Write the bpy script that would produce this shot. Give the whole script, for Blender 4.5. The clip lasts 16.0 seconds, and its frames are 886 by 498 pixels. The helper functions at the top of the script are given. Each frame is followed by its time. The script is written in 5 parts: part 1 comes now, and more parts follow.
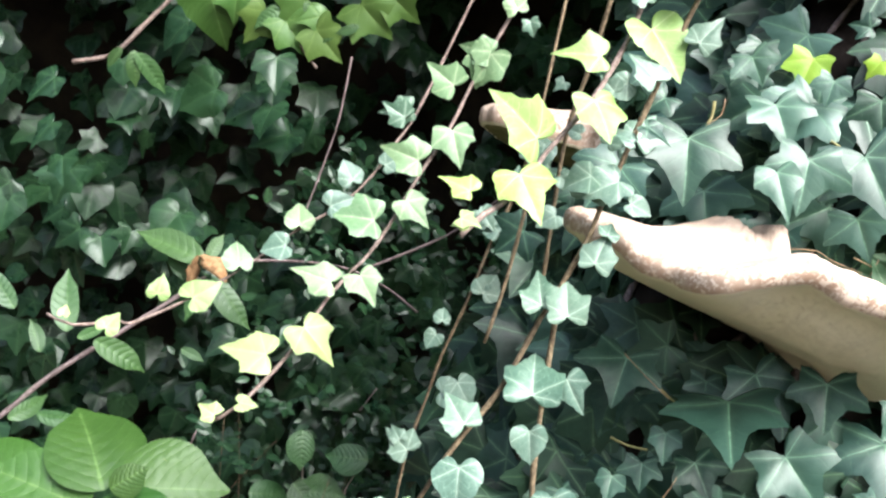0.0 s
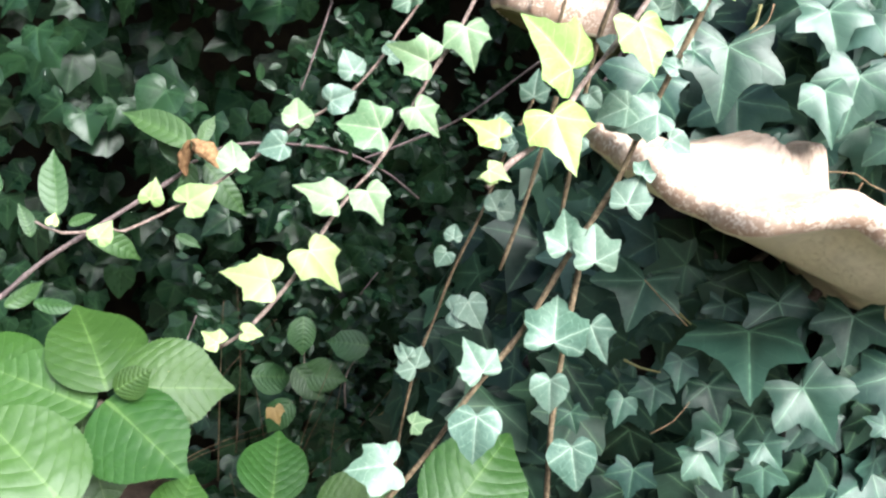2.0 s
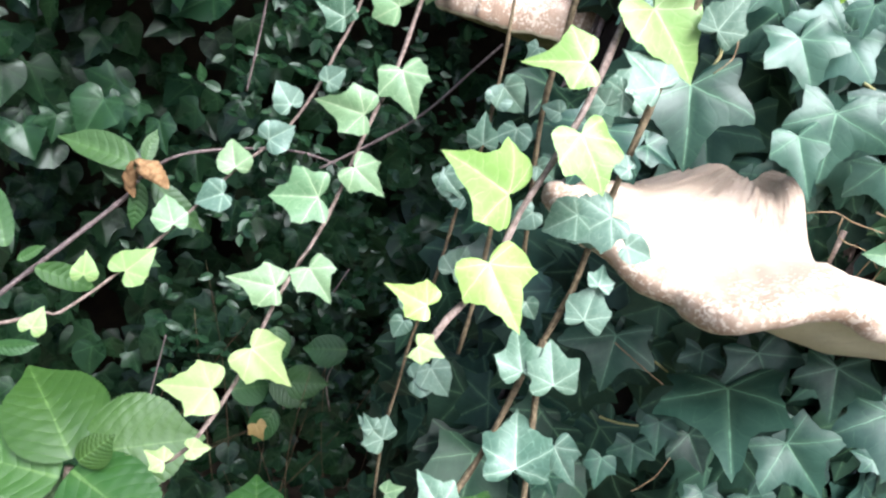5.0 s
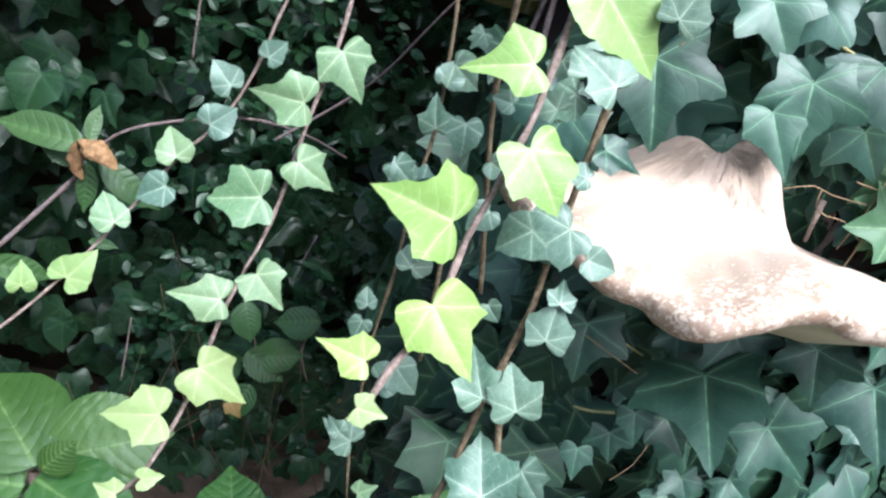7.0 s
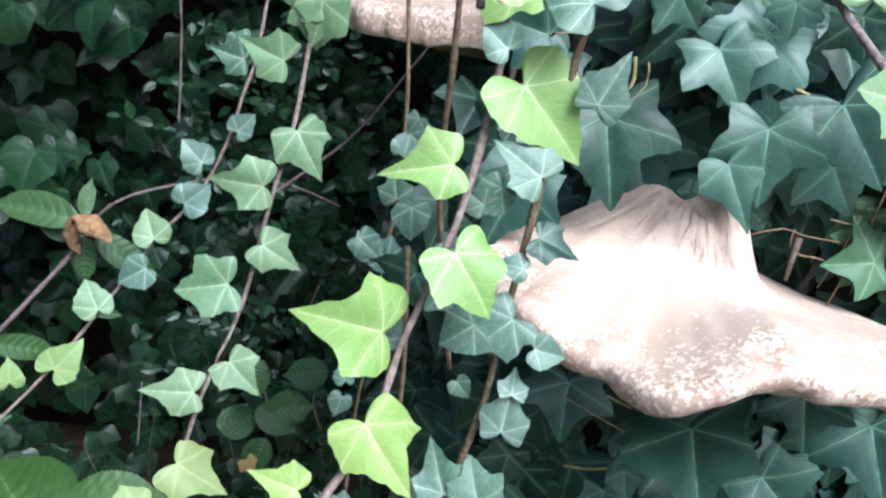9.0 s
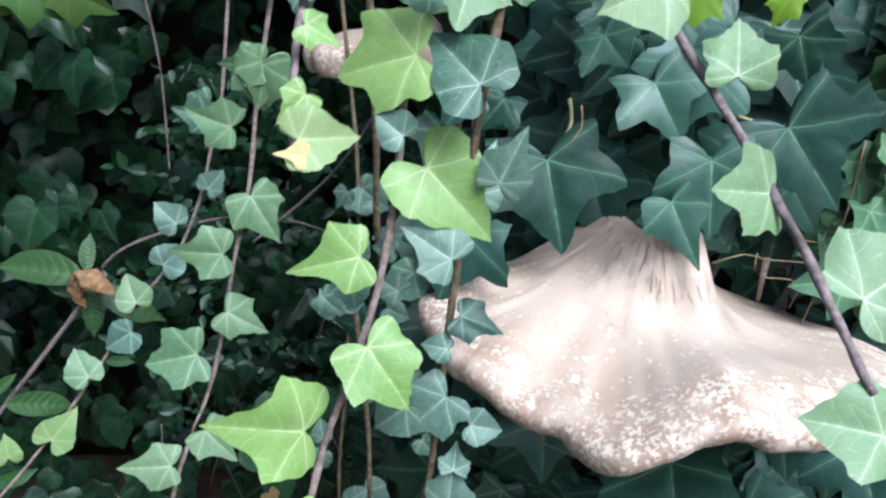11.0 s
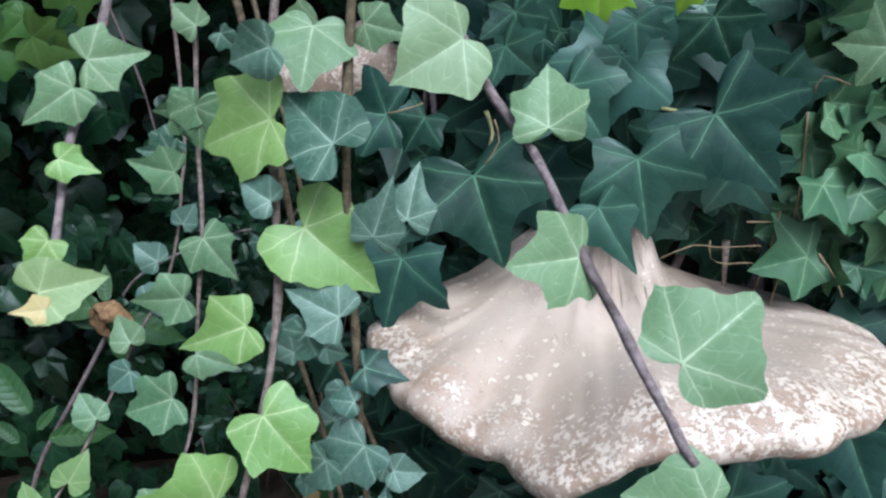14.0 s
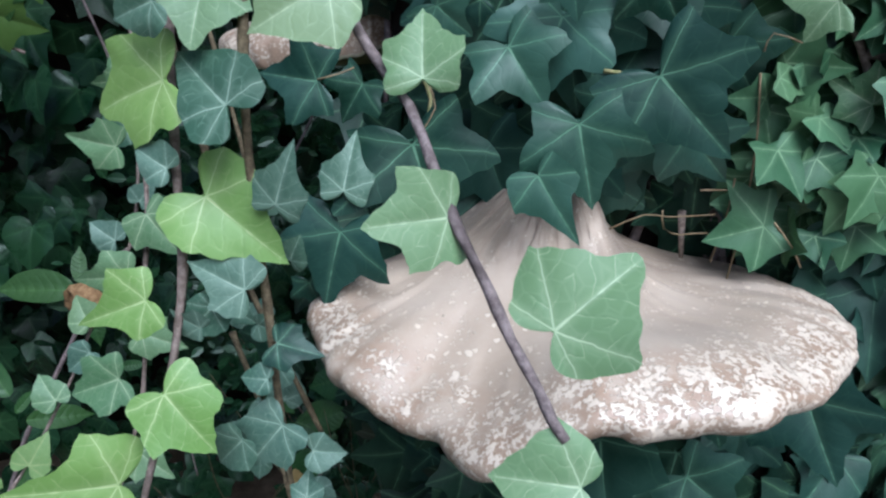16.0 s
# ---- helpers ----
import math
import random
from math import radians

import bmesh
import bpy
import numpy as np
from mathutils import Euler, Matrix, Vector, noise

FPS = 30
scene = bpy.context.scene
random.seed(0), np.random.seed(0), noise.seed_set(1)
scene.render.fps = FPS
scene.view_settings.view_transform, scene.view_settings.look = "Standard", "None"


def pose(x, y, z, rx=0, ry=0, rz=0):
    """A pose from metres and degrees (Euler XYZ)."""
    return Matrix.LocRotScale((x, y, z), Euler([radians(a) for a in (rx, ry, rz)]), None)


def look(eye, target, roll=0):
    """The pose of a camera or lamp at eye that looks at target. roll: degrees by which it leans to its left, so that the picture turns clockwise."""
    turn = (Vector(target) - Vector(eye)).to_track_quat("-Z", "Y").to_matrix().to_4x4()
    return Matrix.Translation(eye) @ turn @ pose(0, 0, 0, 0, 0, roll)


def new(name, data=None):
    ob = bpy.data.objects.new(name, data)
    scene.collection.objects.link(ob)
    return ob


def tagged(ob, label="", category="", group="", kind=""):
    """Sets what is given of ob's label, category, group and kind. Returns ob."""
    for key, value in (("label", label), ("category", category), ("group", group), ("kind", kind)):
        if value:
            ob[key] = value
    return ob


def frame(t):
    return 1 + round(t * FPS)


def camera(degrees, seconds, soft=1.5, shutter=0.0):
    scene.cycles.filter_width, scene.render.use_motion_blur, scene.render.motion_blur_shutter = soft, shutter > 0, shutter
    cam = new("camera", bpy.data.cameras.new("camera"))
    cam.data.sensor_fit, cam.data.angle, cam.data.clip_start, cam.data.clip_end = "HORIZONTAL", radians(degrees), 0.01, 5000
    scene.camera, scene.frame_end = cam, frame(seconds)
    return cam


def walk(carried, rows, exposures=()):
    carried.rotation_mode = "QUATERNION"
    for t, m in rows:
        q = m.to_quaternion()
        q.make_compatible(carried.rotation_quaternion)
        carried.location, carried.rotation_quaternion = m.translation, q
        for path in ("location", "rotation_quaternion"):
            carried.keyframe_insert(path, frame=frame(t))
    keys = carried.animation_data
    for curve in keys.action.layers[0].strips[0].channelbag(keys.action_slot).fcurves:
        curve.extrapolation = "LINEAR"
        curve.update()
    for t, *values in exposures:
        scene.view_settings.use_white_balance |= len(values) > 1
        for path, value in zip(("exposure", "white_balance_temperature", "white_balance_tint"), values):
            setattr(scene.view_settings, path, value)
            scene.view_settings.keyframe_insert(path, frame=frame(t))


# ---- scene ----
cam = camera(60.0, 16.0, soft=2.4, shutter=0.5)
PATH = [
    (0, (0.02, 0.025, 1.34), (0.012, 2.024, 1.294), 25.4),
    (0.5, (0.012, 0.031, 1.347), (0.076, 2.027, 1.226), 26.5),
    (1, (0.004, 0.041, 1.356), (0.119, 2.027, 1.143), 26.7),
    (1.5, (-0.006, 0.053, 1.364), (0.147, 2.023, 1.056), 27.0),
    (2, (-0.017, 0.069, 1.378), (0.16, 2.024, 0.997), 26.6),
    (2.5, (-0.023, 0.079, 1.393), (0.158, 2.027, 0.975), 25.8),
    (3, (-0.028, 0.087, 1.414), (0.111, 2.039, 1.0), 24.7),
    (3.5, (-0.031, 0.094, 1.429), (0.097, 2.053, 1.047), 24.7),
    (3.7, (-0.031, 0.106, 1.438), (0.124, 2.058, 1.029), 24.3),
    (5.8, (-0.032, 0.16, 1.495), (0.286, 2.038, 0.883), 22.9),
    (6, (-0.029, 0.167, 1.494), (0.307, 2.037, 0.868), 23.4),
    (6.5, (-0.026, 0.186, 1.507), (0.357, 2.017, 0.798), 21.7),
    (7, (-0.022, 0.196, 1.521), (0.359, 2.026, 0.811), 20.1),
    (7.5, (-0.014, 0.205, 1.531), (0.383, 2.031, 0.818), 19.3),
    (8, (-0.007, 0.206, 1.547), (0.338, 2.055, 0.867), 17.3),
    (8.5, (0.005, 0.209, 1.562), (0.332, 2.062, 0.883), 15.8),
    (8.7, (0.007, 0.211, 1.564), (0.324, 2.061, 0.875), 15.2),
    (10.8, (0.052, 0.23, 1.608), (0.28, 2.073, 0.865), 9.0),
    (11, (0.057, 0.23, 1.614), (0.271, 2.073, 0.868), 8.1),
    (11.5, (0.069, 0.229, 1.625), (0.234, 2.077, 0.878), 6.1),
    (12, (0.082, 0.229, 1.634), (0.194, 2.084, 0.894), 4.0),
    (12.5, (0.094, 0.232, 1.639), (0.196, 2.072, 0.862), 3.0),
    (13, (0.108, 0.236, 1.644), (0.174, 2.063, 0.834), 1.1),
    (13.5, (0.119, 0.24, 1.648), (0.181, 2.061, 0.823), 0.2),
    (14, (0.13, 0.247, 1.65), (0.195, 2.059, 0.808), -0.6),
    (14.5, (0.141, 0.251, 1.652), (0.194, 2.067, 0.816), -1.4),
    (15, (0.151, 0.254, 1.649), (0.211, 2.065, 0.802), -1.2),
    (15.5, (0.161, 0.259, 1.643), (0.212, 2.05, 0.754), -1.4),
    (16, (0.169, 0.259, 1.637), (0.215, 2.052, 0.752), -1.4),
]
EXPOSURES = [(0, 2.32, 6350, 23), (3.5, 2.18, 6150, 22), (8, 1.64, 5650, 22), (11, 1.11, 5450, 20), (16, 0.53, 5300, 17)]
walk(cam, [(t, look(eye, target, roll)) for t, eye, target, roll in PATH], EXPOSURES)

# ---- light ----
world = bpy.data.worlds.new("world")
scene.world = world
world.use_nodes = True
wt = world.node_tree
sky = wt.nodes.new("ShaderNodeTexSky")
sky.sky_type, sky.sun_disc = "NISHITA", False
sky.sun_elevation, sky.sun_rotation = radians(52), radians(158)
sky.air_density, sky.dust_density = 1.0, 6.0
wt.links.new(sky.outputs[0], wt.nodes["Background"].inputs[0])
wt.nodes["Background"].inputs[1].default_value = 0.108
sun = new("sun", bpy.data.lights.new("sun", "SUN"))
sun.data.energy, sun.data.angle, sun.data.color = 2.8, radians(38), (1.0, 0.98, 0.95)
sun.matrix_world = look((0.9, -0.95, 3.8), (0.2, 0.6, 1.3))


# ---- materials ----
def material(name):
    m = bpy.data.materials.new(name)
    m.use_nodes = True
    nt = m.node_tree
    b = nt.nodes["Principled BSDF"]
    return m, nt, b


def calc(nt, op, a, b=None, clamp=False):
    n = nt.nodes.new("ShaderNodeMath")
    n.operation, n.use_clamp = op, clamp
    for i, v in enumerate((a, b)):
        if v is None:
            continue
        if isinstance(v, (int, float)):
            n.inputs[i].default_value = v
        else:
            nt.links.new(v, n.inputs[i])
    return n.outputs[0]


def mix(nt, fac, a, b, blend="MIX"):
    n = nt.nodes.new("ShaderNodeMix")
    n.data_type, n.blend_type = "RGBA", blend
    for i, v in ((0, fac), (6, a), (7, b)):
        if isinstance(v, (int, float)):
            n.inputs[i].default_value = v
        elif isinstance(v, tuple):
            n.inputs[i].default_value = (*v, 1)
        else:
            nt.links.new(v, n.inputs[i])
    return n.outputs[2]


def ramp(nt, value, lo, hi):
    n = nt.nodes.new("ShaderNodeMapRange")
    n.interpolation_type = "SMOOTHSTEP"
    n.inputs[1].default_value, n.inputs[2].default_value = lo, hi
    nt.links.new(value, n.inputs[0])
    return n.outputs[0]


def noise_tex(nt, vector, scale, detail=4, rough=0.6):
    n = nt.nodes.new("ShaderNodeTexNoise")
    n.inputs["Scale"].default_value, n.inputs["Detail"].default_value, n.inputs["Roughness"].default_value = scale, detail, rough
    if vector is not None:
        nt.links.new(vector, n.inputs["Vector"])
    return n.outputs["Fac"]


def bump(nt, b, height, strength, distance):
    n = nt.nodes.new("ShaderNodeBump")
    n.inputs["Strength"].default_value, n.inputs["Distance"].default_value = strength, distance
    nt.links.new(height, n.inputs["Height"])
    nt.links.new(n.outputs[0], b.inputs["Normal"])


def leaf_material(name, dark, light, vein, vein_amount, rough, through_light, island=False, pinnate=False, spots=0.2, net=0.5, gloss=0.3, spread=(61, 106), fineness=1.0):
    """A leaf: palmate or feathered veins in its own plane, mottling, a tone of its own, and light that shines through."""
    m, nt, b = material(name)
    uv = nt.nodes.new("ShaderNodeUVMap")
    uv.uv_map = "leaf"
    sep = nt.nodes.new("ShaderNodeSeparateXYZ")
    nt.links.new(uv.outputs[0], sep.inputs[0])
    ax, v = calc(nt, "ABSOLUTE", sep.outputs[0]), sep.outputs[1]
    warp = nt.nodes.new("ShaderNodeTexNoise")
    warp.inputs["Scale"].default_value = 4.0
    nt.links.new(uv.outputs[0], warp.inputs["Vector"])
    bent = calc(nt, "MULTIPLY", calc(nt, "SUBTRACT", warp.outputs["Fac"], 0.5), 0.24)
    lines, halo, best, side = None, None, None, None
    for deg, width in ((0, 0.02),) if pinnate else ((0, 0.017), (spread[0], 0.014), (spread[1], 0.011)):
        c, s = math.cos(radians(deg)), math.sin(radians(deg))
        across = calc(nt, "ABSOLUTE", calc(nt, "ADD", calc(nt, "SUBTRACT", calc(nt, "MULTIPLY", ax, c), calc(nt, "MULTIPLY", v, s)), calc(nt, "MULTIPLY", bent, 0.25)))
        along = calc(nt, "ADD", calc(nt, "MULTIPLY", ax, s), calc(nt, "MULTIPLY", v, c))
        thin = calc(nt, "DIVIDE", across, calc(nt, "MAXIMUM", calc(nt, "SUBTRACT", 1.1, along), 0.3))
        one = calc(nt, "MULTIPLY", ramp(nt, thin, width * fineness, width * 0.15), ramp(nt, along, -0.02, 0.02))
        lines = one if lines is None else calc(nt, "MAXIMUM", lines, one)
        glow = calc(nt, "MULTIPLY", ramp(nt, thin, 0.12, 0.0), ramp(nt, along, -0.02, 0.04))
        halo = glow if halo is None else calc(nt, "MAXIMUM", halo, glow)
        curve = calc(nt, "ADD", calc(nt, "MULTIPLY", across, 0.5), calc(nt, "MULTIPLY", calc(nt, "MULTIPLY", across, across), 1.1))
        own = calc(nt, "SUBTRACT", along, curve if pinnate else calc(nt, "MULTIPLY", across, 0.8))
        if best is None:
            best, side = across, own
        else:
            nearer = calc(nt, "LESS_THAN", across, best)
            side = calc(nt, "ADD", calc(nt, "MULTIPLY", own, nearer), calc(nt, "MULTIPLY", side, calc(nt, "SUBTRACT", 1.0, nearer)))
            best = calc(nt, "MINIMUM", best, across)
    wave = calc(nt, "ABSOLUTE", calc(nt, "SINE", calc(nt, "MULTIPLY", calc(nt, "ADD", side, 0.0 if pinnate else bent), 26.0 if pinnate else 14.0)))
    if pinnate:
        vor = nt.nodes.new("ShaderNodeTexVoronoi")
        vor.inputs["Scale"].default_value = 26.0
        nt.links.new(uv.outputs[0], vor.inputs["Vector"])
        fine = calc(nt, "MULTIPLY", ramp(nt, wave, 0.16, 0.02), 0.2)
        height = calc(nt, "SUBTRACT", calc(nt, "POWER", wave, 0.6), calc(nt, "MULTIPLY", vor.outputs["Distance"], 0.5))
    else:
        vor = nt.nodes.new("ShaderNodeTexVoronoi")
        vor.feature = "DISTANCE_TO_EDGE"
        vor.inputs["Scale"].default_value = 5.5
        nt.links.new(uv.outputs[0], vor.inputs["Vector"])
        mesh_net = calc(nt, "MULTIPLY", ramp(nt, vor.outputs["Distance"], 0.09, 0.0), 0.18)
        branch = calc(nt, "MULTIPLY", ramp(nt, wave, 0.13, 0.02), ramp(nt, noise_tex(nt, uv.outputs[0], 5, 2), 0.36, 0.58))
        fine = calc(nt, "MULTIPLY", calc(nt, "MAXIMUM", branch, mesh_net), net)
        height = calc(nt, "MULTIPLY", ramp(nt, wave, 0.0, 0.5), 0.4)
    lines = calc(nt, "MAXIMUM", lines, fine)
    if island:
        rnd = nt.nodes.new("ShaderNodeNewGeometry").outputs["Random Per Island"]
    else:
        rnd = nt.nodes.new("ShaderNodeObjectInfo").outputs["Random"]
    tc = nt.nodes.new("ShaderNodeTexCoord")
    big = noise_tex(nt, tc.outputs["Object" if island else "Generated"], 30 if island else 2.2, 3)
    base = mix(nt, calc(nt, "ADD", calc(nt, "MULTIPLY", rnd, 0.75), calc(nt, "MULTIPLY", calc(nt, "SUBTRACT", big, 0.4), 1.0), True), dark, light)
    hue = nt.nodes.new("ShaderNodeHueSaturation")
    nt.links.new(base, hue.inputs["Color"])
    hue.inputs["Saturation"].default_value = 1.0
    nt.links.new(calc(nt, "ADD", calc(nt, "MULTIPLY", calc(nt, "FRACT", calc(nt, "MULTIPLY", rnd, 17.3)), 0.03), 0.485), hue.inputs["Hue"])
    base = hue.outputs[0]
    speck = ramp(nt, noise_tex(nt, uv.outputs[0], 14, 5, 0.75), 0.66, 0.74)
    base = mix(nt, calc(nt, "MULTIPLY", speck, spots), base, (0.16, 0.13, 0.05))
    base = mix(nt, calc(nt, "MULTIPLY", halo, vein_amount * 0.2), base, vein)
    col = mix(nt, calc(nt, "MULTIPLY", lines, vein_amount), base, vein)
    nt.links.new(col, b.inputs["Base Color"])
    nt.links.new(calc(nt, "ADD", calc(nt, "MULTIPLY", big, 0.25), rough - 0.12), b.inputs["Roughness"])
    b.inputs["Specular IOR Level"].default_value = gloss
    b.inputs["Specular Tint"].default_value = (0.82, 1.0, 0.92, 1)
    grain = calc(nt, "ADD", height, calc(nt, "MULTIPLY", noise_tex(nt, uv.outputs[0], 9, 4), 0.8))
    bump(nt, b, grain, 0.6 if pinnate else 0.25, 0.0007 if pinnate else 0.0005)
    tr = nt.nodes.new("ShaderNodeBsdfTranslucent")
    nt.links.new(mix(nt, 1.0, col, (0.92, 1.0, 0.62), "MULTIPLY"), tr.inputs["Color"])
    ms = nt.nodes.new("ShaderNodeMixShader")
    ms.inputs[0].default_value = through_light
    nt.links.new(b.outputs[0], ms.inputs[1])
    nt.links.new(tr.outputs[0], ms.inputs[2])
    nt.links.new(ms.outputs[0], nt.nodes["Material Output"].inputs[0])
    return m


def bark_material(name, a, b_, scale, strength=0.6):
    m, nt, b = material(name)
    tc = nt.nodes.new("ShaderNodeTexCoord")
    n1, n2 = noise_tex(nt, tc.outputs["Object"], scale, 6, 0.7), noise_tex(nt, tc.outputs["Object"], scale * 0.15, 3)
    col = mix(nt, ramp(nt, n1, 0.35, 0.7), a, b_)
    col = mix(nt, calc(nt, "MULTIPLY", ramp(nt, n2, 0.5, 0.65), 0.5), col, tuple(0.5 * q for q in a))
    nt.links.new(col, b.inputs["Base Color"])
    b.inputs["Roughness"].default_value = 0.85
    b.inputs["Specular IOR Level"].default_value = 0.12
    bump(nt, b, n1, strength, 0.002)
    return m


TONES = {
    "young": leaf_material("young_leaf", (0.145, 0.27, 0.055), (0.22, 0.355, 0.10), (0.42, 0.54, 0.24), 0.7, 0.45, 0.2, gloss=0.35),
    "fresh": leaf_material("fresh_leaf", (0.11, 0.224, 0.048), (0.168, 0.302, 0.082), (0.40, 0.51, 0.25), 0.7, 0.45, 0.17, gloss=0.35),
    "pale": leaf_material("pale_leaf", (0.17, 0.25, 0.09), (0.25, 0.34, 0.15), (0.5, 0.6, 0.34), 0.5, 0.45, 0.25),
    "tip": leaf_material("tip_leaf", (0.132, 0.214, 0.065), (0.182, 0.282, 0.11), (0.34, 0.42, 0.2), 0.6, 0.45, 0.2),
    "cream": leaf_material("cream_leaf", (0.42, 0.36, 0.14), (0.52, 0.46, 0.2), (0.6, 0.6, 0.35), 0.4, 0.5, 0.3, spots=0.6),
    "mid": leaf_material("mid_leaf", (0.068, 0.14, 0.062), (0.115, 0.205, 0.096), (0.31, 0.42, 0.25), 0.75, 0.45, 0.15, gloss=0.35),
    "mint": leaf_material("mint_leaf", (0.125, 0.22, 0.10), (0.18, 0.285, 0.142), (0.40, 0.52, 0.33), 0.8, 0.42, 0.25),
    "dull": leaf_material("dull_leaf", (0.036, 0.09, 0.058), (0.095, 0.165, 0.12), (0.28, 0.4, 0.3), 0.75, 0.42, 0.12, gloss=0.36),
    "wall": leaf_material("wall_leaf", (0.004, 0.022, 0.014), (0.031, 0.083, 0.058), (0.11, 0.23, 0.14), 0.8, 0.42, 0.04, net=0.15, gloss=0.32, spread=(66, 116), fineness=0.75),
    "bright": leaf_material("bright_leaf", (0.12, 0.27, 0.015), (0.22, 0.36, 0.03), (0.36, 0.5, 0.1), 0.5, 0.4, 0.35),
    "withered": leaf_material("withered_leaf", (0.10, 0.07, 0.02), (0.2, 0.15, 0.05), (0.26, 0.2, 0.08), 0.4, 0.6, 0.2, spots=0.6),
    "creeper": leaf_material("creeper_leaf", (0.03, 0.08, 0.014), (0.06, 0.128, 0.027), (0.14, 0.24, 0.07), 0.4, 0.45, 0.3),
    "broad": leaf_material("broad_leaf", (0.014, 0.05, 0.008), (0.03, 0.086, 0.014), (0.08, 0.16, 0.045), 0.6, 0.44, 0.16, pinnate=True, spots=0.08, gloss=0.28),
    # hedge green lowered to near black: overhead shade as base colour
    "hedge": leaf_material("shaded_hedge_leaf", (0.003, 0.015, 0.007), (0.014, 0.045, 0.018), (0.05, 0.12, 0.05), 0.5, 0.29, 0.06, net=0.1, gloss=0.22),
    "lance": leaf_material("lance_leaf", (0.011, 0.042, 0.010), (0.024, 0.07, 0.017), (0.06, 0.13, 0.04), 0.4, 0.44, 0.12, pinnate=True, gloss=0.3),
}
# Darker copy of the wall leaf: shade among the deep leaves as colour.
SHADED_WALL_STUFF = leaf_material("shaded_wall_leaf_mass", (0.001, 0.008, 0.005), (0.022, 0.058, 0.034), (0.09, 0.19, 0.10), 0.75, 0.42, 0.04, island=True, net=0.12, gloss=0.18, spread=(66, 116))
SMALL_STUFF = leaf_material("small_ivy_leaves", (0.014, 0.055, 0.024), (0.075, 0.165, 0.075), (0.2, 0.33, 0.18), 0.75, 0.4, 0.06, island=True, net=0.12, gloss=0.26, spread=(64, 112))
# The same shade-darkened greens, for joined hedge leaves and undergrowth.
SHADED_HEDGE_STUFF = leaf_material("shaded_hedge_leaf_mass", (0.003, 0.015, 0.007), (0.014, 0.045, 0.018), (0.05, 0.12, 0.05), 0.5, 0.29, 0.06, island=True, net=0.1, gloss=0.22)
SHADE_CROWN_STUFF = leaf_material("shade_crown_leaves", (0.05, 0.13, 0.02), (0.1, 0.2, 0.035), (0.16, 0.28, 0.08), 0.4, 0.45, 0.25, island=True, net=0.1)
TWIG = bark_material("twig_bark", (0.11, 0.09, 0.072), (0.24, 0.205, 0.175), 300)
OLIVE_TWIG = bark_material("olive_twig_bark", (0.07, 0.058, 0.034), (0.17, 0.145, 0.085), 300)
GREY_TWIG = bark_material("grey_twig_bark", (0.10, 0.084, 0.078), (0.23, 0.2, 0.188), 260)
GREEN_STEM = bark_material("green_stem", (0.16, 0.19, 0.07), (0.26, 0.25, 0.12), 260)
# Bark far darker than its own tone, so gaps in the ivy look shaded.
SHADED_BARK = bark_material("shaded_trunk_bark", (0.006, 0.005, 0.004), (0.024, 0.02, 0.016), 26, 1.0)
# Near-black brown of the added bank: shade seen through the hedge's gaps.
GAP_SHADE = bark_material("gap_shade", (0.008, 0.007, 0.005), (0.02, 0.018, 0.011), 12, 1.0)
EARTH = bark_material("leaf_litter", (0.06, 0.05, 0.035), (0.13, 0.11, 0.08), 14, 1.0)
# Olive pores: shadow and green bounce are put into the colour.
PORE_SHADE = bark_material("shaded_pores", (0.10, 0.12, 0.05), (0.19, 0.2, 0.1), 60, 0.2)
DEAD = bark_material("dead_leaf", (0.13, 0.08, 0.035), (0.27, 0.18, 0.09), 90)
TENDRIL = bark_material("dry_tendril", (0.13, 0.10, 0.055), (0.26, 0.21, 0.125), 120)
STRAW = bark_material("straw", (0.06, 0.048, 0.027), (0.15, 0.12, 0.07), 120)


# ---- building blocks ----
def smooth(a, b, v):
    f = min(1.0, max(0.0, (v - a) / (b - a)))
    return f * f * (3 - 2 * f)


def mesh_object(name, verts, faces, mat, uvs=None, parent=None, smooth=True):
    me = bpy.data.meshes.new(name)
    me.from_pydata([tuple(map(float, v)) for v in verts], [], faces)
    if uvs is not None:
        layer = me.uv_layers.new(name="leaf")
        loops = np.zeros(len(me.loops), dtype=np.int32)
        me.loops.foreach_get("vertex_index", loops)
        layer.data.foreach_set("uv", np.asarray(uvs, dtype=np.float32)[loops].ravel())
    if smooth:
        me.polygons.foreach_set("use_smooth", [True] * len(me.polygons))
    me.materials.append(mat)
    ob = new(name, me)
    ob.parent = parent
    return ob


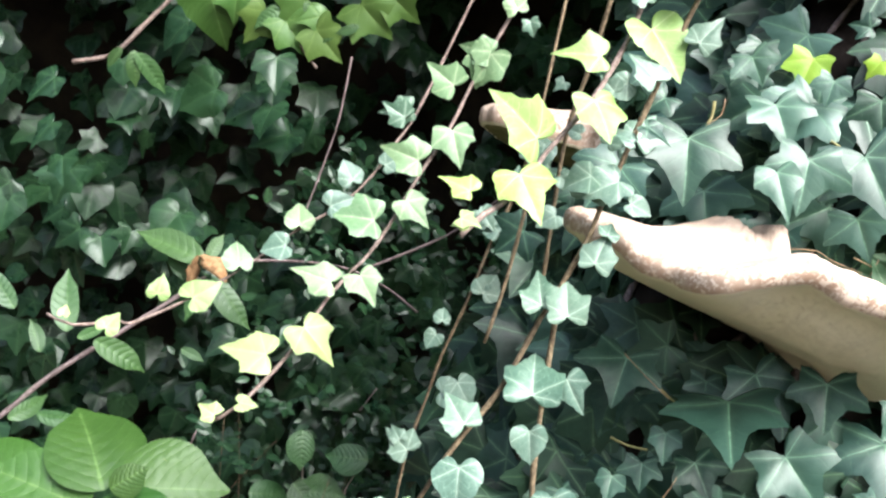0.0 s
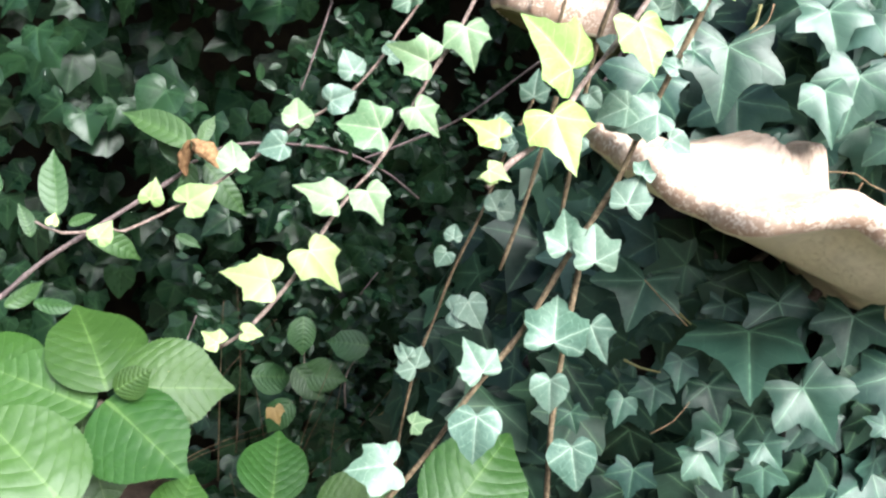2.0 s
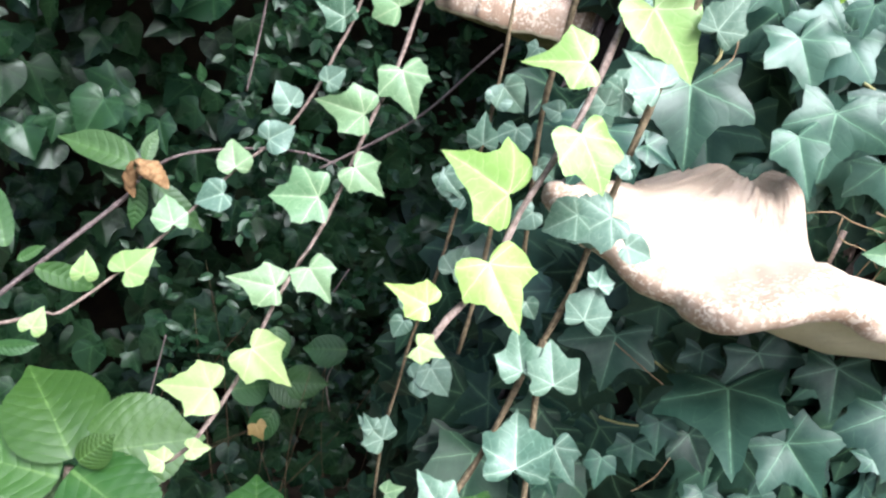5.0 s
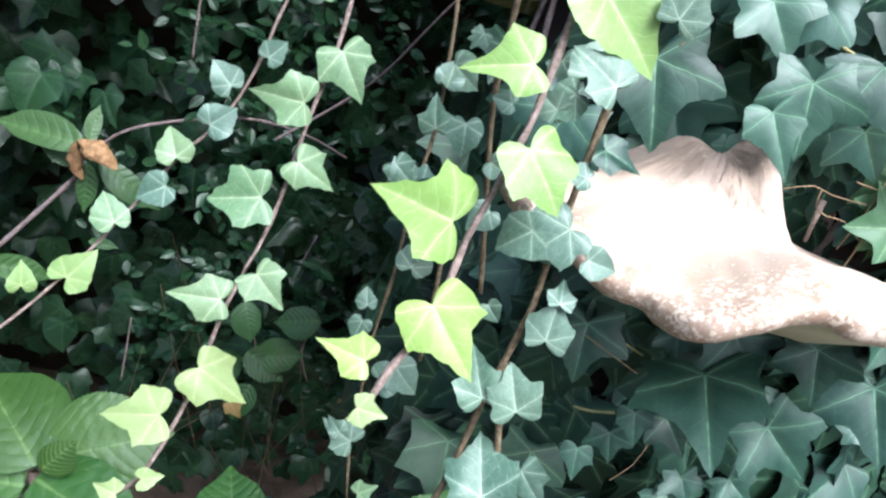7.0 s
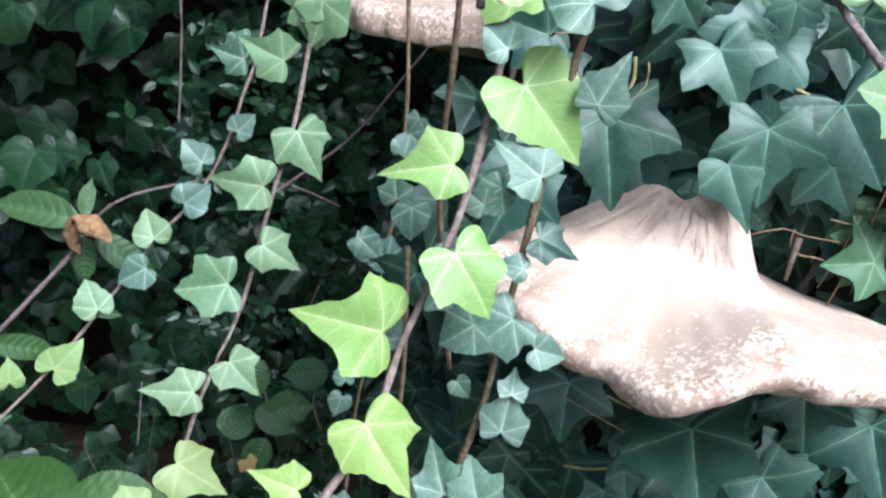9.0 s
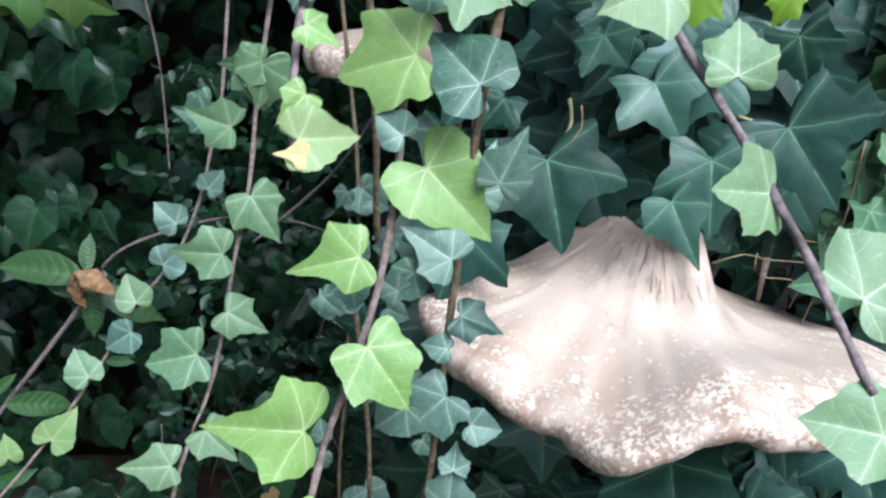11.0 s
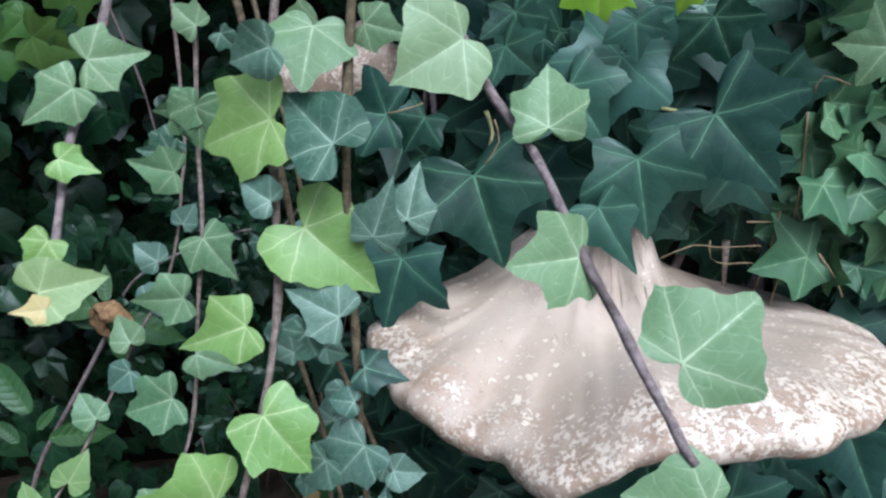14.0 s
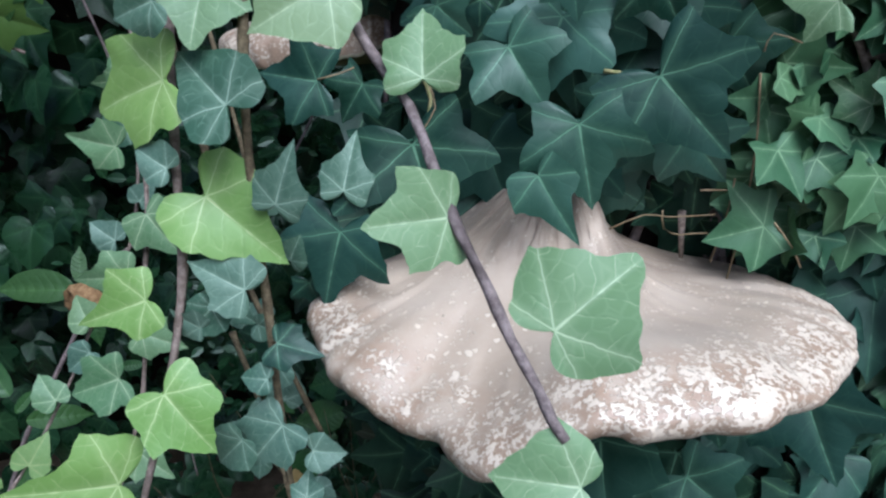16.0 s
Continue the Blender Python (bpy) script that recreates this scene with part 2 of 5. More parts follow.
# one half of each leaf's rim, from its tip round to the stalk: across, along, and 1 at a point
OUTLINES = {
    "five": [(0, 1, 1), (0.14, 0.75, 0), (0.26, 0.57, 0), (0.42, 0.51, 0), (0.64, 0.48, 1), (0.57, 0.24, 0), (0.49, 0.06, 0), (0.56, -0.17, 1), (0.34, -0.22, 0), (0.12, -0.15, 0)],
    "wide": [(0, 1, 1), (0.16, 0.77, 0), (0.29, 0.57, 0), (0.39, 0.46, 0), (0.58, 0.45, 0), (0.85, 0.43, 1), (0.76, 0.19, 0), (0.61, 0.03, 0), (0.56, -0.12, 0), (0.57, -0.33, 1), (0.33, -0.30, 0), (0.12, -0.17, 0)],
    "tri": [(0, 1, 1), (0.15, 0.72, 0), (0.28, 0.49, 0), (0.40, 0.41, 0), (0.53, 0.36, 1), (0.50, 0.12, 0), (0.45, -0.10, 0), (0.38, -0.19, 0), (0.22, -0.18, 0), (0.07, -0.10, 0)],
    "dart": [(0, 1, 1), (0.12, 0.70, 0), (0.23, 0.45, 0), (0.34, 0.36, 0), (0.47, 0.27, 1), (0.43, 0.08, 0), (0.38, -0.10, 0), (0.30, -0.17, 0), (0.18, -0.16, 0), (0.06, -0.09, 0)],
    "round": [(0, 1, 1), (0.19, 0.80, 0), (0.36, 0.60, 0), (0.50, 0.42, 0), (0.58, 0.24, 0), (0.55, 0.03, 0), (0.44, -0.14, 0), (0.27, -0.22, 0), (0.12, -0.16, 0)],
    "square": [(0, 1, 1), (0.20, 0.80, 0), (0.40, 0.58, 0), (0.56, 0.44, 0), (0.68, 0.32, 1), (0.58, 0.10, 0), (0.45, -0.10, 0), (0.30, -0.20, 0), (0.16, -0.18, 0), (0.05, -0.08, 0)],
    "blunt": [(0, 1, 1), (0.15, 0.83, 0), (0.26, 0.66, 0), (0.38, 0.58, 0), (0.57, 0.54, 1), (0.57, 0.32, 0), (0.50, 0.12, 0), (0.53, -0.04, 0), (0.47, -0.20, 0), (0.27, -0.22, 0), (0.09, -0.12, 0)],
    "heart": [(0, 1, 1), (0.15, 0.76, 0), (0.33, 0.50, 0), (0.47, 0.28, 0), (0.52, 0.06, 0), (0.46, -0.14, 0), (0.33, -0.26, 0), (0.18, -0.25, 0), (0.07, -0.13, 0)],
}


def half_rim(outline, fine):
    """Points of one half of a rim, smooth between its points."""
    pts, line = OUTLINES[outline] + [(0, 0, 1)], []
    for i in range(len(pts) - 1):
        b, c = Vector(pts[i][:2]), Vector(pts[i + 1][:2])
        a = b - (c - b) if pts[i][2] else Vector(pts[i - 1][:2])
        d = c + (c - b) if pts[i + 1][2] else Vector(pts[i + 2][:2])
        for k in range(fine):
            t = k / fine
            line.append(0.5 * (2 * b + (c - a) * t + (2 * a - 5 * b + 4 * c - d) * t * t + (3 * b - a - 3 * c + d) * t ** 3))
    return line


def leaf_shape(outline, seed, fine=3, rings=(0.2, 0.42, 0.64, 0.84, 1.0), sag=0.15, fold=0.2):
    """Vertices and faces of one leaf, its stalk end at the origin and its tip at y = 1; it swells between its main veins."""
    rng = random.Random(seed)
    side = [rng.uniform(0.84, 1.1) for _ in range(2)]
    skew, wob = rng.uniform(-0.09, 0.09), [rng.uniform(-1, 1) for _ in range(6)]
    half = half_rim(outline, fine)
    full = [(-p.x * side[0], p.y) for p in reversed(half[1:])] + [(p.x * side[1], p.y) for p in half]
    swell = 0.03
    verts, faces = [(0, 0, 0)], []
    for q in rings:
        for k, (x, y) in enumerate(full):
            jag = 1 + (0.09 * noise.noise((6 * x, 6 * y, 2.3 * seed)) + 0.035 * noise.noise((17 * x, 17 * y, 1.7 * seed))) * (abs(x) > 0.05)
            x, y = (x * jag + skew * y * (1 - y)) * q, y * jag * q
            r, turn = math.hypot(x, y), abs(math.degrees(math.atan2(x, y)))
            lo, hi = (0, 62) if turn < 62 else (62, 110) if turn < 110 else (110, 180)
            z = fold * abs(x) - sag * (y * y if y > 0 else 0.3 * y * y) - 0.16 * x * x
            z += swell * r * math.sin(math.pi * (turn - lo) / (hi - lo))
            z += 0.05 * wob[0] * math.sin(5 * y + wob[1] * 3) * abs(x) * 2 + 0.035 * wob[2] * (math.sin(6 * x + wob[3] * 3) - math.sin(wob[3] * 3)) + 0.2 * wob[4] * x * y
            z -= 0.05 * max(0, q - 0.6) * (1 + math.sin(4 * math.atan2(x, y + 0.01) + seed))
            verts.append((x, y, z))
    n = len(full)
    for i in range(n):
        j = (i + 1) % n
        faces.append((0, 1 + j, 1 + i))
        for q in range(len(rings) - 1):
            o = 1 + q * n
            faces.append((o + i, o + j, o + n + j, o + n + i))
    return verts, faces


def oval_shape(seed, width, serrate=0.02, steps=54, sag=0.16, fold=0.16, ribs=0.0042):
    """A single oval leaf with a drawn-out tip, a saw-toothed rim and a surface quilted between its side veins."""
    rng = random.Random(seed)
    verts, faces = [], []
    cols = (-1, -0.8, -0.55, -0.28, 0, 0.28, 0.55, 0.8, 1)
    bend = rng.uniform(-0.06, 0.06)
    for i in range(steps + 1):
        y = i / steps
        w = width * math.sin(math.pi * y ** 0.8) ** 0.66 if 0 < y < 1 else 0
        w *= 1 - 0.55 * smooth(0.7, 0.96, y)
        w = abs(w) + 0.003
        for c in cols:
            x = c * w * (1 + (serrate * 2 if abs(c) == 1 and i % 2 else 0))
            z = fold * abs(x) - sag * y * y - 0.35 * x * x + ribs * abs(math.sin((y - 0.55 * abs(x) - 0.9 * x * x) * 27)) * (abs(c) > 0)
            verts.append((x + bend * math.sin(math.pi * y), y, z + 0.02 * math.sin(4 * y + seed + x * 5)))
    n = len(cols)
    for i in range(steps):
        for c in range(n - 1):
            faces.append((i * n + c, i * n + c + 1, (i + 1) * n + c + 1, (i + 1) * n + c))
    return verts, faces


def turned(j, t, n, roll=0.0):
    """The pose of a leaf from its stalk end, its tip and the way its face looks; its length as scale."""
    j, t, n = Vector(j), Vector(t), Vector(n)
    y = t - j
    size = y.length
    y.normalize()
    z = (n - n.dot(y) * y).normalized()
    x = y.cross(z)
    m = Matrix((x, y, z)).transposed().to_4x4()
    return Matrix.Translation(j) @ m @ Matrix.Scale(size, 4)


def tube(points, r0, r1, sides=7, knots=True, seed=0):
    """A tapering round stem through the points, swelling a little at its nodes."""
    rng = random.Random(seed)
    pts = [Vector(p) for p in points]
    line = []
    for i in range(len(pts) - 1):
        a, b = pts[max(i - 1, 0)], pts[i]
        c, d = pts[i + 1], pts[min(i + 2, len(pts) - 1)]
        n = max(2, int((c - b).length / 0.012)) if knots else 4
        for k in range(n):
            s = k / n
            line.append(0.5 * ((2 * b) + (c - a) * s + (2 * a - 5 * b + 4 * c - d) * s * s + (3 * b - a - 3 * c + d) * s ** 3))
    line.append(pts[-1])
    verts, faces = [], []
    for i, p in enumerate(line):
        d = (line[min(i + 1, len(line) - 1)] - line[max(i - 1, 0)]).normalized()
        u = d.orthogonal().normalized()
        w = d.cross(u)
        r = r0 + (r1 - r0) * i / (len(line) - 1)
        r *= 1 + (0.22 * (i % 4 == 0) + rng.uniform(-0.08, 0.08) if knots else 0)
        for k in range(sides):
            a = 2 * math.pi * k / sides
            verts.append(p + r * (math.cos(a) * u + math.sin(a) * w))
    for i in range(len(line) - 1):
        for k in range(sides):
            faces.append((i * sides + k, i * sides + (k + 1) % sides, (i + 1) * sides + (k + 1) % sides, (i + 1) * sides + k))
    faces.append(tuple(range(sides - 1, -1, -1)))
    faces.append(tuple(range(len(verts) - sides, len(verts))))
    return verts, faces, line


def anchor(name, label, category, place=(0, 0, 0), group=""):
    ob = new(name)
    ob.empty_display_size = 0.05
    ob.location = place
    return tagged(ob, label, category, group)


LINES, LEAF_MESH, COUNT = {}, {}, [0]


def vine(name, label):
    ob = anchor(name, label, "ivy", group="ivy vines")
    LINES[ob] = []
    return ob


def stem(owner, radius, points, mat=None):
    verts, faces, line = tube(points, radius * 1.1, radius * 0.85, seed=len(points))
    mesh_object("stem", verts, faces, mat or TWIG, parent=owner)
    LINES[owner] += line


def shared_leaf(outline, tone, number):
    key = (outline, tone, number)
    if key not in LEAF_MESH:
        if outline == "oval":
            verts, faces = oval_shape(number, 0.41 if tone == "broad" else 0.19)
        elif outline == "ovate":
            verts, faces = oval_shape(number, 0.36)
        else:
            verts, faces = leaf_shape(outline, number * 7 + len(outline))
        ob = mesh_object("leaf", verts, faces, TONES[tone], [v[:2] for v in verts])
        LEAF_MESH[key] = ob.data
        bpy.data.objects.remove(ob)
    return LEAF_MESH[key]


def leaf(owner, outline, tone, foot, tip, face):
    """One leaf on a vine, with its stalk to the nearest point of the stem."""
    COUNT[0] += 1
    ob = new("leaf", shared_leaf(outline, tone, COUNT[0] % 5))
    ob.parent = owner
    ob.matrix_local = turned(foot, tip, face)
    foot = Vector(foot)
    near = min(LINES[owner], key=lambda p: (p - foot).length) if LINES[owner] else None
    if near is not None and 0.004 < (near - foot).length < 0.06:
        bend = (foot + near) / 2 + Vector((0, -0.002, -0.003))
        verts, faces, _ = tube([near, bend, foot], 0.001, 0.0008, 5, False)
        inv = ob.matrix_local.inverted()
        mesh_object("stalk", [inv @ v for v in verts], faces, GREEN_STEM, parent=ob)
    return ob


def leaf_mass(name, mat, places, parent=None, seed=1, kinds=("five", "tri", "heart")):
    """Many leaves as one mesh."""
    shapes = []
    for o in kinds:
        for k in range(3):
            v, f = leaf_shape(o, seed + k * 5, 1, (0.5, 1.0))
            shapes.append((np.array(v), f))
    verts, faces, uvs, base = [], [], [], 0
    for m, which in places:
        v, f = shapes[which % len(shapes)]
        mm = np.array(m)
        verts.append(v @ mm[:3, :3].T + mm[:3, 3])
        uvs.append(v[:, :2])
        faces += [tuple(i + base for i in q) for q in f]
        base += len(v)
    return mesh_object(name, np.concatenate(verts), faces, mat, np.concatenate(uvs), parent)


# ---- large structure ----
def ground():
    n, size = 60, 60.0
    verts, faces = [], []
    for i in range(n + 1):
        for j in range(n + 1):
            x, y = [math.copysign(abs(2 * q / n - 1) ** 2.5, 2 * q / n - 1) * size for q in (i, j)]
            verts.append((x, y, 0.05 * noise.noise((x * 1.5, y * 1.5, 0))))
    for i in range(n):
        for j in range(n):
            a = i * (n + 1) + j
            faces.append((a, a + n + 1, a + n + 2, a + 1))
    tagged(mesh_object("ground", verts, faces, EARTH), "rough brown leaf litter round the foot of the tree", "ground", kind="structure")


BOUGHS = []
TRUNK, TRUNK_R = Vector((0.40, 0.955, 0)), 0.24


def trunk_radius(a, z):
    return TRUNK_R * (1 + 0.25 * math.exp(-z * 3) - 0.2 * max(0.0, z - 1.9)) + 0.014 * math.sin(7 * a + 2 * math.sin(3 * z)) + 0.02 * noise.noise((3 * math.cos(a), 3 * math.sin(a), 2 * z))


def tree_trunk():
    tree = anchor("tree", "old ivy-clad tree trunk, furrowed bark darkened to shade the ivy's gaps", "tree", TRUNK)
    sides, rows, top = 72, 70, 4.2
    verts, faces = [], []
    for i in range(rows + 1):
        z = -0.1 + (top + 0.1) * i / rows
        for k in range(sides):
            a = 2 * math.pi * k / sides
            r = trunk_radius(a, z)
            verts.append((r * math.cos(a), r * math.sin(a), z))
    for i in range(rows):
        for k in range(sides):
            faces.append((i * sides + k, i * sides + (k + 1) % sides, (i + 1) * sides + (k + 1) % sides, (i + 1) * sides + k))
    faces.append(tuple(range(len(verts) - sides, len(verts))))
    mesh_object("trunk", verts, faces, SHADED_BARK, parent=tree)
    rng = random.Random(77)
    # Unseen limbs, added to carry the crown that shades the hedge.
    for k in range(11):
        a, z = radians(rng.uniform(5, 175)), 2.15 + 0.18 * k
        p, way = Vector((0, 0, z)), Vector((math.cos(a), math.sin(a), 0.35))
        pts = [p]
        for _ in range(5):
            p = p + way * 0.3
            way = (way + Vector((rng.uniform(-0.35, 0.35), rng.uniform(-0.2, 0.35), rng.uniform(-0.2, 0.25)))).normalized()
            pts.append(p)
            BOUGHS.append(TRUNK + p)
        v, f, _ = tube(pts, 0.075 - 0.003 * k, 0.014, 9, False)
        mesh_object("added_limb", v, f, SHADED_BARK, parent=tree)
    return tree


def added_bank():
    """An added dark mound for shade behind the hedge, lower all round to cut low skylight, with an inner and an outer
    slope.
    """
    verts, faces, n, m = [], [], 120, 34
    for i in range(n):
        a = 2 * math.pi * i / n
        back = smooth(-0.1, 0.25, math.sin(a))
        top = 1.5 + 2.1 * back
        for j in range(m + 1):
            u = j / m
            z = top * (smooth(0, 0.5, u) ** 0.8 if u < 0.5 else 1 - smooth(0.5, 1.0, u))
            r = 2.5 + 0.18 * noise.noise((4 * math.cos(a), 4 * math.sin(a), z * 2)) - 0.12 * z + 2.6 * max(0.0, u - 0.42)
            z += 0.12 * noise.noise((6 * r * math.cos(a), 6 * r * math.sin(a), 3)) * min(1.0, 4 * u)
            verts.append((0.1 + r * math.cos(a) * 1.3, 0.2 + r * math.sin(a) * (0.85 if math.sin(a) > 0 else 1.1), z - 0.08))
    for i in range(n):
        for j in range(m):
            a, b = i * (m + 1) + j, (i + 1) % n * (m + 1) + j
            faces.append((a, b, b + 1, a + 1))
    tagged(mesh_object("backdrop", verts, faces, GAP_SHADE), "added dark mound that stands in for shade behind the hedge", "bank", kind="structure")


ground()
tree = tree_trunk()
added_bank()


# ---- bracket fungi ----
def fungus_material():
    """A smooth tan skin with fibres that run out from the neck, and a cream crust that flakes off towards the rim."""
    m, nt, b = material("bracket_crust")
    uv = nt.nodes.new("ShaderNodeUVMap")
    uv.uv_map = "leaf"
    sep = nt.nodes.new("ShaderNodeSeparateXYZ")
    nt.links.new(uv.outputs[0], sep.inputs[0])
    rim, turn = sep.outputs[0], sep.outputs[1]
    tc = nt.nodes.new("ShaderNodeTexCoord")
    ob = tc.outputs["Object"]
    n1 = noise_tex(nt, ob, 24, 5, 0.65)
    zone = noise_tex(nt, ob, 9, 3)
    base = mix(nt, ramp(nt, n1, 0.3, 0.7), (0.33, 0.275, 0.20), (0.395, 0.34, 0.257))
    base = mix(nt, calc(nt, "MULTIPLY", ramp(nt, zone, 0.42, 0.66), 0.6), base, (0.425, 0.38, 0.30))
    stain = calc(nt, "MULTIPLY", ramp(nt, rim, 0.7, 0.95), ramp(nt, noise_tex(nt, ob, 34, 5, 0.7), 0.36, 0.6))
    base = mix(nt, stain, base, (0.29, 0.215, 0.145))
    # fibres along the neck
    ray = nt.nodes.new("ShaderNodeCombineXYZ")
    nt.links.new(calc(nt, "MULTIPLY", turn, 75.0), ray.inputs[0])
    nt.links.new(calc(nt, "MULTIPLY", rim, 6.0), ray.inputs[1])
    streak = noise_tex(nt, ray.outputs[0], 1.0, 6, 0.75)
    near = ramp(nt, calc(nt, "ADD", rim, calc(nt, "MULTIPLY", calc(nt, "SUBTRACT", n1, 0.5), 0.5)), 0.5, 0.22)
    crack = calc(nt, "MULTIPLY", ramp(nt, streak, 0.46, 0.40), near)
    base = mix(nt, calc(nt, "MULTIPLY", crack, 0.75), base, (0.24, 0.18, 0.13))
    pale = calc(nt, "MULTIPLY", calc(nt, "MULTIPLY", ramp(nt, streak, 0.54, 0.60), ramp(nt, noise_tex(nt, ob, 90, 4, 0.65), 0.46, 0.56)), near)
    # crust: clumps at the rim, single scabs farther in
    clump = calc(nt, "ADD", calc(nt, "MULTIPLY", noise_tex(nt, ob, 60, 3, 0.6), 0.36), calc(nt, "MULTIPLY", noise_tex(nt, ob, 330, 4, 0.7), 0.64))
    heavy = calc(nt, "ADD", 0.56, calc(nt, "MULTIPLY", ramp(nt, turn, -0.16, 0.02), 0.3))
    band = calc(nt, "MULTIPLY", calc(nt, "SUBTRACT", ramp(nt, rim, 0.72, 0.92), calc(nt, "MULTIPLY", ramp(nt, rim, 0.97, 1.1), 0.3)), calc(nt, "MULTIPLY", heavy, 0.13))
    flakes = ramp(nt, calc(nt, "ADD", clump, band), 0.592, 0.612)
    stretch = nt.nodes.new("ShaderNodeVectorMath")
    stretch.operation = "MULTIPLY_ADD"
    stretch.inputs[1].default_value = (0.006, 0.006, 0.006)
    wander = nt.nodes.new("ShaderNodeTexNoise")
    wander.inputs["Scale"].default_value = 160.0
    nt.links.new(ob, wander.inputs["Vector"])
    nt.links.new(wander.outputs["Color"], stretch.inputs[0])
    nt.links.new(ob, stretch.inputs[2])
    cells = nt.nodes.new("ShaderNodeTexVoronoi")
    cells.inputs["Scale"].default_value = 260.0
    nt.links.new(stretch.outputs[0], cells.inputs["Vector"])
    cell = nt.nodes.new("ShaderNodeSeparateColor")
    nt.links.new(cells.outputs["Color"], cell.inputs[0])
    size = calc(nt, "MULTIPLY", ramp(nt, cell.outputs[0], 0.72, 1.0), calc(nt, "MULTIPLY", ramp(nt, rim, 0.3, 0.62), 0.5))
    scab = ramp(nt, calc(nt, "SUBTRACT", size, cells.outputs["Distance"]), 0.0, 0.05)
    crust = calc(nt, "MAXIMUM", calc(nt, "MAXIMUM", flakes, calc(nt, "MULTIPLY", scab, 0.9)), calc(nt, "MULTIPLY", pale, 0.65))
    base = mix(nt, crust, base, mix(nt, noise_tex(nt, ob, 240, 3), (0.50, 0.44, 0.325), (0.60, 0.55, 0.44)))
    under = ramp(nt, rim, 1.12, 1.2)
    pores = noise_tex(nt, ob, 900, 2)
    cream = mix(nt, pores, (0.58, 0.60, 0.42), (0.68, 0.69, 0.51))
    nt.links.new(mix(nt, under, base, cream), b.inputs["Base Color"])
    b.inputs["Roughness"].default_value = 0.5
    h = calc(nt, "ADD", calc(nt, "MULTIPLY", crust, 0.6), calc(nt, "SUBTRACT", calc(nt, "MULTIPLY", n1, 0.6), calc(nt, "MULTIPLY", crack, 1.2)))
    bump(nt, b, calc(nt, "ADD", h, calc(nt, "MULTIPLY", calc(nt, "MULTIPLY", streak, near), 1.5)), 0.8, 0.0016)
    return m


CRUST = fungus_material()


def bracket(name, label, outline, base, plateau, floor, neck, thick, seed, fall=0.0, swell=0.0, under=None):
    """A shelf fungus. The outline gives, by degrees from straight out (left negative), its reach from the foot and its rim's height."""
    degs, far, rim = zip(*outline)
    sides = 190
    steps = [0.0, 0.03, 0.06, 0.09, 0.12, 0.16, 0.2, 0.24, 0.28, 0.34, 0.4, 0.47, 0.54, 0.61, 0.68, 0.73, 0.77, 0.81, 0.85, 0.885, 0.92, 0.95, 0.975, 0.992, 1.0]
    low = [0.998, 0.99, 0.975, 0.955, 0.93, 0.88, 0.8, 0.65, 0.45, 0.2, 0.0]
    top, top_uv, under_v, under_uv = [], [], [], []

    def soft(deg, values):
        return sum(float(np.interp(deg + o, degs, values)) for o in (-2, -1, 0, 1, 2)) / 5

    for k in range(sides):
        deg = degs[0] + (degs[-1] - degs[0]) * k / (sides - 1)
        a = radians(deg)
        span = soft(deg, far) + 0.004 * noise.noise((deg * 0.09, seed, 3)) + 0.0022 * noise.noise((deg * 0.33, seed, 9))
        edge = soft(deg, rim) + 0.003 * noise.noise((deg * 0.12, seed, 14)) + 0.0015 * noise.noise((deg * 0.4, seed, 17))
        deep = thick * (1 + 0.2 * noise.noise((deg * 0.05, seed, 21)) + swell * smooth(35, 75, deg))
        for s in steps:
            r = s * span
            x, y = r * math.sin(a), -r * math.cos(a)
            flat = plateau - fall * smooth(0.02, 0.14, x) * smooth(-0.12, -0.05, y)
            z = flat + (edge + deep - flat) * smooth(0.42, 0.86, s)
            side = x + 0.011
            ridge = math.exp(-(max(0.0, -side - 0.018) / 0.042) ** 1.3) if side < 0 else math.exp(-(max(0.0, side - 0.024) / 0.021) ** 1.6)
            horn = 0.25 * math.exp(-((side - 0.022) / 0.012) ** 2) - 0.12 * math.exp(-((side - 0.004) / 0.009) ** 2)
            z += neck * ridge * (1 + horn) * math.exp(-(max(0.0, -y - 0.042) / 0.047) ** 1.5)
            z += 0.05 * neck * noise.noise((x * 170, y * 25, seed)) * ridge * smooth(0.13, 0.05, -y)
            z += (0.0018 * noise.noise((deg * 0.1, 3 * s, seed)) + 0.0012 * noise.noise((deg * 0.3, 6 * s, seed))) * math.exp(-((s - 0.33) / 0.2) ** 2)
            z += 0.0014 * noise.noise((deg * 0.5, 7 * s, seed + 5)) * math.exp(-((s - 0.2) / 0.2) ** 2)
            z += 0.0015 * noise.noise((x * 35, y * 35, seed)) * s + 0.0012 * noise.noise((x * 130, y * 130, seed)) * s
            if s > 0.7:
                q = (s - 0.7) / 0.3
                z -= deep * 0.5 * (1 - math.sqrt(max(0, 1 - q * q)))
            top.append((x, y, z))
            top_uv.append((s, deg / 180))
        lip = top[-1][2]
        for s in low:
            r, q = s * span, 1 - s
            z = lip + (edge - lip) * math.sin(min(1, math.sqrt(q / 0.06)) * math.pi / 2)
            z += (floor - edge) * smooth(0.05, 0.4, q)
            point, mark = (r * math.sin(a), -r * math.cos(a), z), (1.02 + 0.25 * min(1, q / 0.06), deg / 180)
            if s >= 0.93:
                top.append(point)
                top_uv.append(mark)
            if s <= 0.93:
                under_v.append(point)
                under_uv.append(mark)

    def strip(count):
        return [(k * count + i, (k + 1) * count + i, (k + 1) * count + i + 1, k * count + i + 1) for k in range(sides - 1) for i in range(count - 1)]

    own = anchor(name, label, "fungus", base, "bracket fungi")
